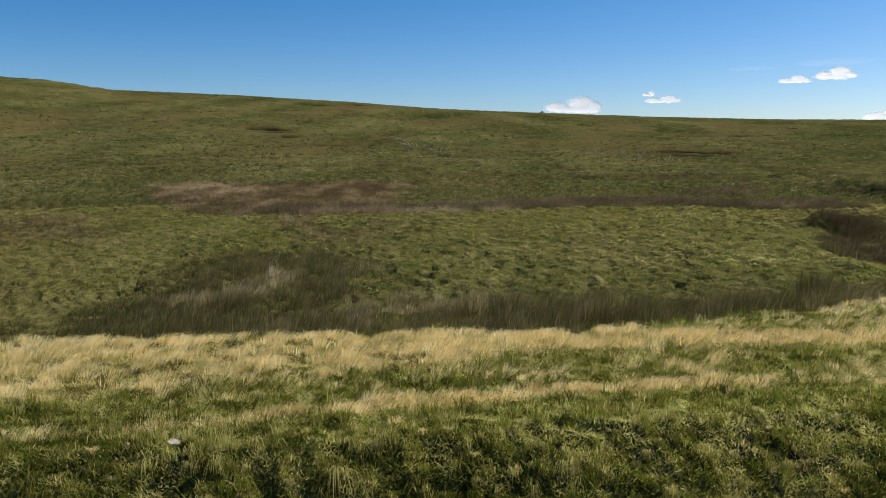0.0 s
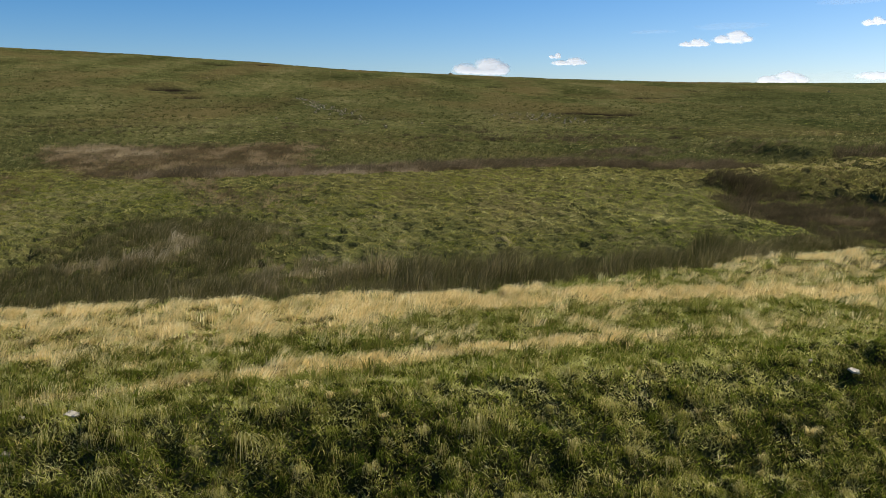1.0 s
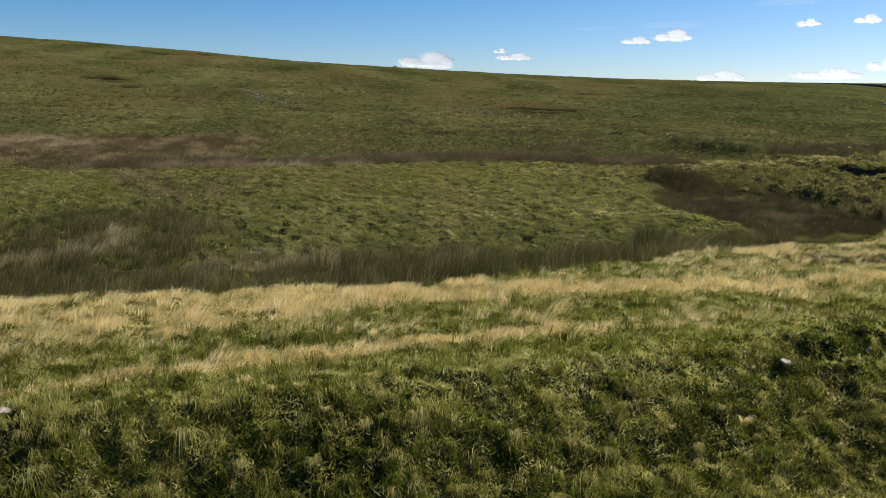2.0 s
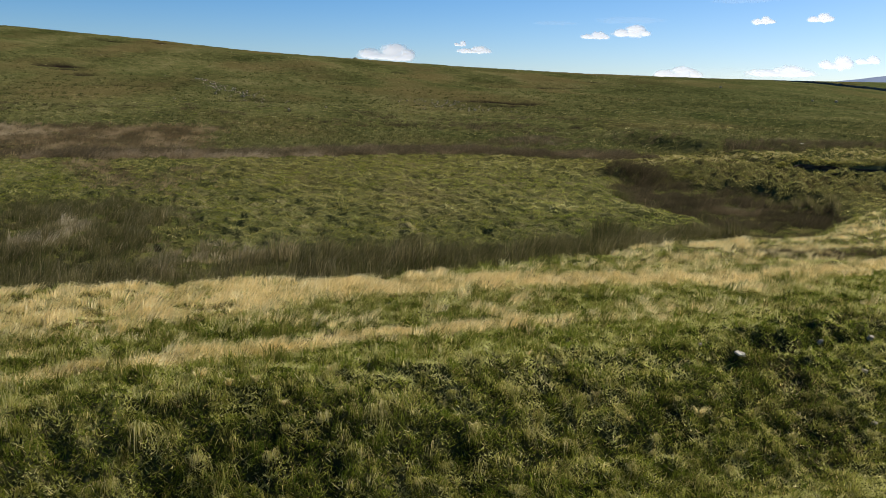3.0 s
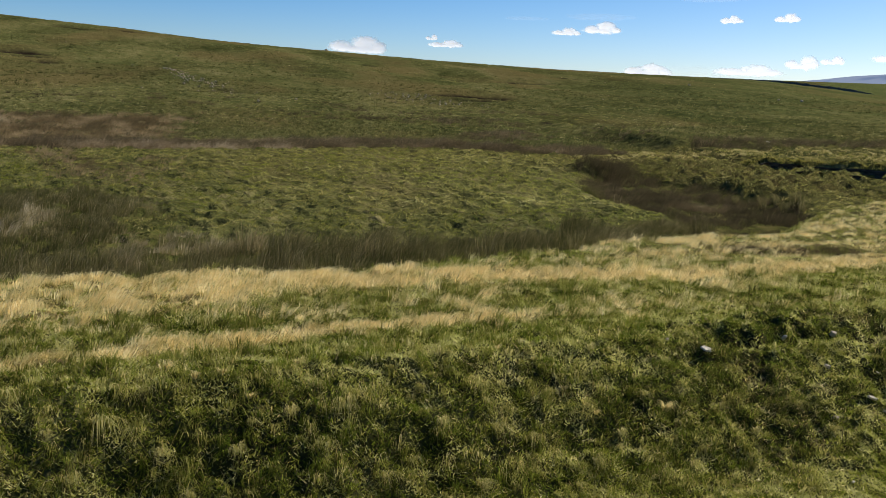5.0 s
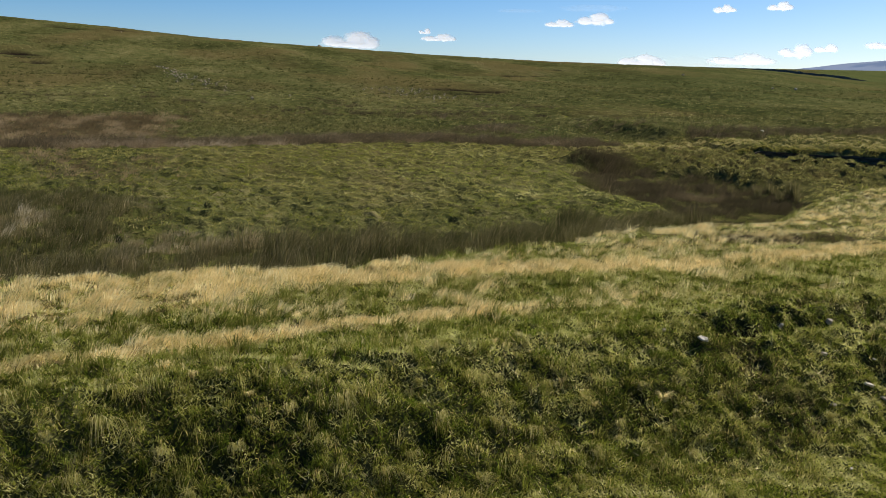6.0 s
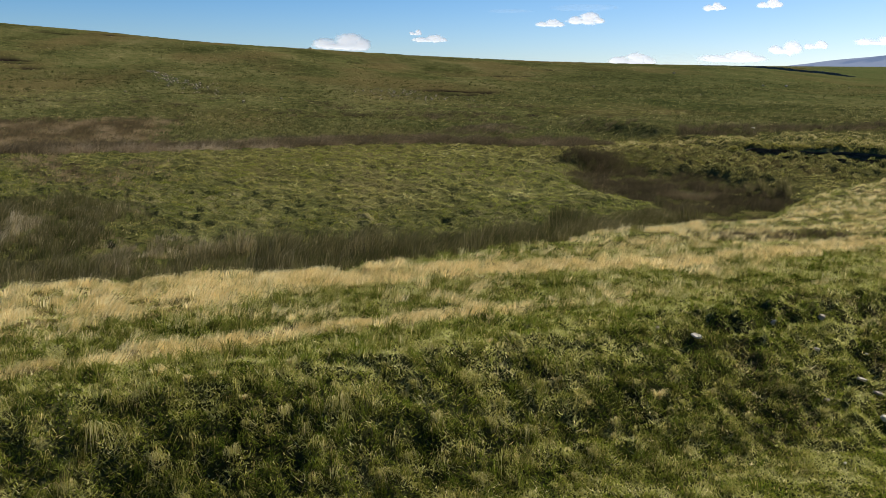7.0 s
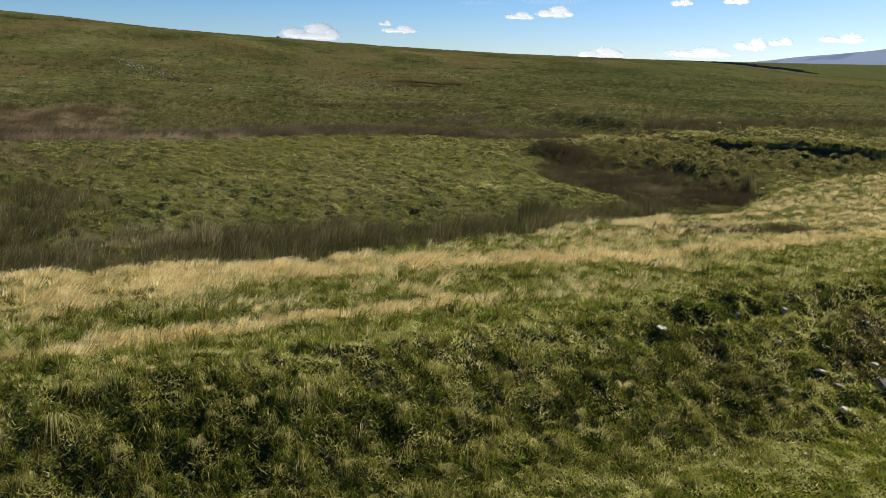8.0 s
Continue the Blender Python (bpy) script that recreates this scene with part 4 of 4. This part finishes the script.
def stone(u, s, size, mat, label, seed, sink=0.3, tilt=(0, 0), turn=0.0, group="stones on the bank"):
    x, y = place(u, s)
    z = float(land(np.array([x]), np.array([y]))[0])
    size = (0.95 * size[0], 0.95 * size[1], 0.42 * size[2])
    ob = new("stone", stone_mesh("stone", seed, size, mat, 10, min(size) * 0.05) if mat is DARK_STONE else slab_mesh("stone", seed, size, mat))
    # most lie with their broad face towards the sun and the ditch
    ob.matrix_basis = pose(x, y, z + size[2] * (0.5 - sink), 0.4 * tilt[0] + 30, 0.4 * tilt[1] + 10, turn)
    return tagged(ob, label, "stone", group)


PALE, SLAB, DARK = "pale limestone lump bedded in the turf", "flat grey stone slab leaning on the bank", "dark weathered stone at the foot of the bank"
stone(-2.5, 10.7, (0.24, 0.16, 0.13), PALE_STONE, PALE, 1, 0.15, (10, 5), 15)
stone(-3.05, 10.6, (0.10, 0.08, 0.08), GREY_STONE, "small grey stone bedded in the turf", 2, 0.1, (0, 20), 40)
stone(-3.1, 10.1, (0.18, 0.10, 0.07), GREY_STONE, "grey stone half sunk in the bank", 3, 0.2, (-20, 15), 20)
stone(-2.9, 11.1, (0.09, 0.07, 0.06), GREY_STONE, "small grey stone bedded in the turf", 4, 0.2)
stone(8.5, 10.9, (0.27, 0.19, 0.07), PALE_STONE, "pale flat-topped stone jutting from the bank", 27, -2.4, (-20, 10), 6)
stone(10.5, 11.42, (0.12, 0.06, 0.22), PALE_STONE, "white splintered stone in a scar of the bank", 6, 0.2, (-15, 30), 0)
stone(11.5, 11.35, (0.22, 0.14, 0.20), GREY_STONE, "grey stone showing in a scar of the bank", 7, 0.25, (-10, 10), 30)
stone(10.6, 10.5, (0.22, 0.08, 0.12), PALE_STONE, "pale broken stone on the bank face", 8, 0.1, (-30, 28), 15)
stone(10.9, 9.8, (0.30, 0.10, 0.09), PALE_STONE, SLAB, 9, 0.0, (-35, 25), 10)
stone(11.1, 9.6, (0.42, 0.14, 0.08), GREY_STONE, SLAB, 10, 0.0, (-35, 20), 5)
stone(10.55, 9.0, (0.22, 0.14, 0.16), PALE_STONE, "pale jagged stone at the foot of the bank", 11, 0.2, (20, 15), 35)
stone(12.1, 9.85, (0.28, 0.12, 0.16), PALE_STONE, "pale jagged stone at the foot of the bank", 12, 0.1, (-20, 25), 10)
stone(11.95, 9.4, (0.55, 0.36, 0.32), DARK_STONE, DARK, 13, 0.25, (8, -5), 12)
stone(12.4, 10.6, (0.24, 0.05, 0.07), PALE_STONE, SLAB, 14, 0.0, (-30, 22), 8)
stone(11.55, 10.35, (0.18, 0.05, 0.05), PALE_STONE, SLAB, 15, 0.0, (-30, 35), 20)
stone(12.9, 10.75, (0.10, 0.08, 0.10), PALE_STONE, PALE, 16, 0.1, (0, 25))
stone(13.4, 11.1, (0.10, 0.07, 0.06), PALE_STONE, PALE, 17, 0.1)
stone(13.8, 11.8, (0.12, 0.09, 0.07), PALE_STONE, PALE, 18, 0.1)
stone(9.9, 9.5, (0.12, 0.09, 0.08), GREY_STONE, "small grey stone at the foot of the bank", 19, 0.1)
stone(9.0, 8.2, (0.07, 0.05, 0.05), PALE_STONE, "small pale stone on the ditch floor", 20, 0.1)
stone(8.0, 11.25, (0.10, 0.08, 0.10), GREY_STONE, "small grey stone on the bank face", 21, 0.1)
stone(41.0, 48.5, (0.4, 0.26, 0.25), PALE_STONE, "white stone lying in the pasture", 23, 0.2, group="stones in the pasture")

# scree and scattered blocks on the hillside
blocks = [stone_mesh("stone", 60 + k, (1.0, 0.8, 0.7), SCREE_STONE, 14, 0.05) for k in range(6)]


def hill_stone(x, y, size, group, label):
    ob = new("stone", random.choice(blocks))
    z = float(land(np.array([x]), np.array([y]))[0])
    ob.matrix_basis = pose(x, y, z + size * 0.3, random.uniform(-20, 20), random.uniform(-20, 20), random.uniform(0, 360)) @ Matrix.Scale(size, 4)
    tagged(ob, label, "stone", group)


for k in range(170):
    t = random.random() ** 0.8
    x, y = -12.9 + 14.4 * t, 212 - 73 * t + random.gauss(0, 2.5 + 2.5 * t)
    hill_stone(x + random.gauss(0, 0.5 + 1.8 * t), y, random.uniform(0.16, 0.42), "scree on the hillside", "pale scree block on the grassy hillside")
for k in range(90):
    t = random.random()
    x, y = 32 + random.gauss(0, 3.2), 157 - 32 * t + random.gauss(0, 4)
    hill_stone(x, y, random.uniform(0.15, 0.36), "scree on the lower slope", "grey scree block on the lower slope")
for k in range(45):
    r, a = random.uniform(110, 380), radians(random.uniform(-28, 44))
    hill_stone(r * math.sin(a), r * math.cos(a), random.uniform(0.2, 0.4), "blocks scattered over the moor", "weathered block lying on the moor")
for x, y, size in ((-81.1, 190.9, 0.6), (142.2, 199.1, 0.6), (148.0, 197.4, 0.8), (4.3, 106.8, 0.4), (148, 255, 0.8)):
    hill_stone(x, y, size, "blocks scattered over the moor", "white boulder lying on the moor")


def cairn(x, y):
    ob = new("cairn")
    z = float(land(np.array([x]), np.array([y]))[0])
    for k in range(26):
        t = k / 25
        a, r = k * 2.4, 1.3 * (1 - t) * random.uniform(0.6, 1)
        c = part("stone", random.choice(blocks), ob)
        c.matrix_basis = pose(r * math.cos(a), r * math.sin(a), 0.1 + 0.6 * t, random.uniform(0, 40), 0, random.uniform(0, 360)) @ Matrix.Scale(0.5, 4)
    ob.matrix_basis = pose(x, y, z)
    tagged(ob, "small heap of stones on the skyline of the moor", "cairn")


cairn(45.6, 396.0)


# ---------------------------------------------------------------- broken peat bank beyond the pool
def peat_material():
    m, nt, shader = material("wet_peat")
    c = ramp(nt, [(0.35, (0.040, 0.028, 0.017)), (0.7, (0.115, 0.083, 0.053))], noise_tex(nt, 3.0, 6.0, (1, 1, 3)))
    nt.links.new(c, shader.inputs["Base Color"])
    shader.inputs["Roughness"].default_value = 0.8
    bump = node(nt, "ShaderNodeBump", Strength=0.8, Distance=0.08)
    nt.links.new(noise_tex(nt, 9.0, 6.0), bump.inputs["Height"])
    nt.links.new(bump.outputs["Normal"], shader.inputs["Normal"])
    return m


PEAT = peat_material()


def peat_face(u0, u1, shift, height, label):
    """A raw undercut face that follows the broken edge, with a ragged lip."""
    n, rows = 220, 6
    u = np.linspace(u0, u1, n)
    s = ledge_line(u) + shift + 0.25 * (vnoise(u * 2.1, u * 0, 211) - 0.5)
    fade = smooth(0, 0.12, (u - u0) / (u1 - u0)) * smooth(1, 0.9, (u - u0) / (u1 - u0)) * (0.78 + 0.4 * vnoise(u * 1.3, u * 0, 213))
    x0, y0 = place(u, s - 0.5)
    foot = land(x0, y0, False)
    verts = []
    for k in range(rows):
        t = k / (rows - 1)
        out = -0.38 + 0.22 * math.sin(t * 3.0) + 0.10 * (vnoise(u * 3, u * 0 + k, 215) - 0.5)
        x, y = place(u, s + out)
        verts.append(np.stack([x, y, foot - 0.1 + (height * ledge_step(u) + 0.12) * fade * t], 1))
    x, y = place(u, s + 0.6)
    verts.append(np.stack([x, y, foot - 0.15 + height * ledge_step(u) * fade * 0.8], 1))
    rows += 1
    i, j = np.meshgrid(np.arange(rows - 1), np.arange(n - 1), indexing="ij")
    faces = np.stack([i * n + j, i * n + j + 1, (i + 1) * n + j + 1, (i + 1) * n + j], -1).reshape(-1, 4)
    me = mesh_from("peat_face", np.concatenate(verts), faces, PEAT, (), True)
    tagged(new("peat_face", me), label, "peat bank", "broken peat edges", kind="structure")


peat_face(33.4, 40.7, -0.12, 0.66, "black raw peat face under a broken turf edge")
peat_face(34.4, 39.5, -2.4, 0.42, "low black peat step below the broken edge")


# ---------------------------------------------------------------- far wall, far hill and clouds
def far_wall():
    n = 150
    t = np.linspace(0, 1, n)
    x, y = 206 + 58 * t, 337 - 30 * t - 6 * np.sin(t * 3.0)
    z = land(x, y, False)
    top = (0.1 + 0.85 * smooth(0.05, 0.5, t)) * (0.75 + 0.5 * vnoise(t * 60, t * 0, 221)) - 0.5 * smooth(0.8, 1.0, t)
    dx, dy = 0.35 * 0.46, 0.35 * 0.89
    rows = [np.stack([x - dx, y - dy, z - 0.5], 1), np.stack([x - dx * 0.7, y - dy * 0.7, z + top], 1), np.stack([x + dx * 0.7, y + dy * 0.7, z + top], 1), np.stack([x + dx, y + dy, z - 0.5], 1)]
    i, j = np.meshgrid(np.arange(3), np.arange(n - 1), indexing="ij")
    faces = np.stack([i * n + j, i * n + j + 1, (i + 1) * n + j + 1, (i + 1) * n + j], -1).reshape(-1, 4)
    tagged(new("dry_stone_wall", mesh_from("dry_stone_wall", np.concatenate(rows), faces, WALL_STONE)),
           "dark dry stone wall running over the moor's shoulder", "wall")


far_wall()


def ledge_grass(count, per):
    """Turf that hangs over the broken peat edge."""
    u = rng.uniform(33.4, 41.5, count)
    s = ledge_line(u) + rng.normal(0.28, 0.16, count) - np.where(rng.random(count) < 0.3, rng.uniform(0.5, 3.0, count), 0)
    x, y, ang = tuft_roots(u, s, per, rng.uniform(0.05, 0.2, count))
    m = count * per
    amt = rng.uniform(0.1, 0.7, m)
    stuff("ledge_grass", GRASS, "shaggy turf hanging over the broken peat edge", "grass",
          blade_arrays(x, y, land(x, y), rng.uniform(0.08, 0.20, m), rng.uniform(0.012, 0.024, m), np.cos(ang) * amt, np.sin(ang) * amt - 0.3,
                       rng.uniform(0.3, 0.9, m), rng.random(m) * 0.3, np.clip(rng.normal(0.40, 0.15, m), 0, 1), rng.uniform(-0.9, 0.9, m), 2))


ledge_grass(420, 14)


def far_hill():
    """The ridge behind the moor, its blue haze painted in."""
    m, nt, shader = material("ridge_haze_glow")
    # aerial haze is put in as a blue glow over a near-black base
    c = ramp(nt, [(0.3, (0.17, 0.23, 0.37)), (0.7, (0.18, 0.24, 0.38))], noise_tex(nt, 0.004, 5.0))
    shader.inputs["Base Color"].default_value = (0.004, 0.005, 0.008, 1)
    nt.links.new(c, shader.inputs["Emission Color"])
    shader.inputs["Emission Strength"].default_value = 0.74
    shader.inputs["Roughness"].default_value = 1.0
    az = np.radians(np.linspace(34, 75, 120))
    deg = np.degrees(az)
    el = np.interp(deg, [34, 37.4, 39.6, 42.1, 44.2, 50, 60, 75], [0.9, 1.5, 1.80, 2.03, 2.33, 2.6, 2.2, 0.8]) + 0.05 * (vnoise(deg * 0.9, deg * 0, 231) - 0.5)
    rows = []
    for r, k in ((3700, 0.0), (4000, 0.6), (4250, 1.0), (4600, 0.3)):
        rows.append(np.stack([r * np.sin(az), r * np.cos(az), -60 + (65 + 4250 * np.tan(np.radians(el))) * k], 1))
    n = len(az)
    i, j = np.meshgrid(np.arange(3), np.arange(n - 1), indexing="ij")
    faces = np.stack([i * n + j, i * n + j + 1, (i + 1) * n + j + 1, (i + 1) * n + j], -1).reshape(-1, 4)[:, ::-1]
    tagged(new("backdrop", mesh_from("backdrop", np.concatenate(rows), faces, m, (), True)), "distant moorland ridge, its haze painted as a blue glow", "hill", kind="structure")


far_hill()


def cloud_material():
    m, nt, shader = material("cloud")
    shader.inputs["Base Color"].default_value = (0.92, 0.92, 0.93, 1)
    shader.inputs["Roughness"].default_value = 1.0
    shader.inputs["Specular IOR Level"].default_value = 0.0
    # added glow stands in for sunlight scattered within the cloud
    shader.inputs["Emission Color"].default_value = (0.93, 0.96, 1.0, 1)
    shader.inputs["Emission Strength"].default_value = 0.42
    thin = nt.nodes.new("ShaderNodeBsdfTranslucent")
    thin.inputs["Color"].default_value = (0.95, 0.95, 0.96, 1)
    blend = nt.nodes.new("ShaderNodeMixShader")
    blend.inputs["Fac"].default_value = 0.5
    nt.links.new(shader.outputs[0], blend.inputs[1])
    nt.links.new(thin.outputs[0], blend.inputs[2])
    gap = nt.nodes.new("ShaderNodeBsdfTransparent")
    veil = nt.nodes.new("ShaderNodeMixShader")
    nt.links.new(attribute(nt, "vapour"), veil.inputs["Fac"])
    nt.links.new(gap.outputs[0], veil.inputs[1])
    nt.links.new(blend.outputs[0], veil.inputs[2])
    nt.links.new(veil.outputs[0], nt.nodes["Material Output"].inputs["Surface"])
    return m


CLOUD = cloud_material()


def sky_thing(name, az, el, width, height, lobes, depth, dense, grain, seed, label):
    """A bulging bank of vapour that thins out towards its ragged edge, far away over the moor."""
    nx, nz = 88, 40
    gx, gz = np.meshgrid(np.linspace(-0.62, 0.62, nx) * width, np.linspace(-0.75, 0.85, nz) * height, indexing="ij")
    body = 0.0
    for cx, cz, rx, rz in lobes:
        body = body + np.exp(5 * np.clip(1 - ((gx - cx) / rx) ** 2 - ((gz - cz) / rz) ** 2, -3, 1))
    body = np.log(body) / 5
    ragged = fbm(gx / (grain * 1.4) + seed, gz / grain, seed, 4) - 0.5
    density = dense * smooth(-0.35, 0.75, body + 1.2 * ragged)
    bulge = -depth * (np.sqrt(np.clip(body, -0.2, 2) + 0.2) + 0.35 * ragged)
    i, j = np.meshgrid(np.arange(nx - 1), np.arange(nz - 1), indexing="ij")
    faces = np.stack([i * nz + j, (i + 1) * nz + j, (i + 1) * nz + j + 1, i * nz + j + 1], -1).reshape(-1, 4)
    faces = faces[density.ravel()[faces].max(1) > 0.004]
    me = mesh_from(name, np.stack([gx, bulge, gz], -1).reshape(-1, 3), faces, CLOUD, (("vapour", density.ravel()),), True)
    ob = new(name, me)
    a, r = radians(az), 4300
    ob.matrix_basis = pose(r * math.sin(a), r * math.cos(a), EYE + r * math.tan(radians(el)), 0, 0, -az)
    tagged(ob, label, "cloud", "clouds over the moor", kind="structure")


def cloud(az, el, width, height, seed):
    """A small fair-weather cumulus: a few heaped domes on a flatter base."""
    g = random.Random(seed)
    big = g.uniform(0.08, 0.22)
    lobes = [(big * width, 0.0, 0.24 * width, 0.52 * height), (-0.27 * width, -0.16 * height, 0.22 * width, g.uniform(0.28, 0.40) * height),
             (0.34 * width, -0.14 * height, 0.15 * width, g.uniform(0.22, 0.36) * height), (0.0, -0.26 * height, 0.46 * width, 0.20 * height)]
    sky_thing("cloud", az, el, width, height, lobes, 0.10 * height, 0.97, 0.26 * height, seed, "small white fair-weather cumulus cloud with a flat base")


def wisp(az, el, width, height, seed):
    """A thin streak of high vapour."""
    lobes = [(0, 0, 0.5 * width, 0.4 * height), (-0.2 * width, -0.2 * height, 0.3 * width, 0.25 * height)]
    sky_thing("wisp", az, el, width, height, lobes, 0.1 * height, 0.08, 0.5 * height, seed, "faint white streak of high thin cloud")


CLOUDS = [(8.6, 2.62, 286, 97), (14.3, 2.92, 171, 40), (13.4, 3.28, 63, 29), (22.1, 3.99, 143, 40), (24.4, 4.29, 186, 63), (27.5, 1.75, 228, 69), (33.5, 1.96, 314, 57), (36.6, 2.53, 148, 69), (38.3, 2.69, 103, 40), (41.7, 2.93, 200, 46), (32.3, 4.99, 103, 40), (35.5, 5.14, 114, 46)]
for k, (az, el, width, height) in enumerate(CLOUDS):
    cloud(az, el - 0.03, width, height * 0.9, 400 + k)
wisp(19.6, 4.70, 210, 22, 431)
wisp(24.4, 4.95, 320, 40, 432)
wisp(31.2, 6.2, 300, 40, 433)
wisp(30.6, 1.75, 420, 70, 434)
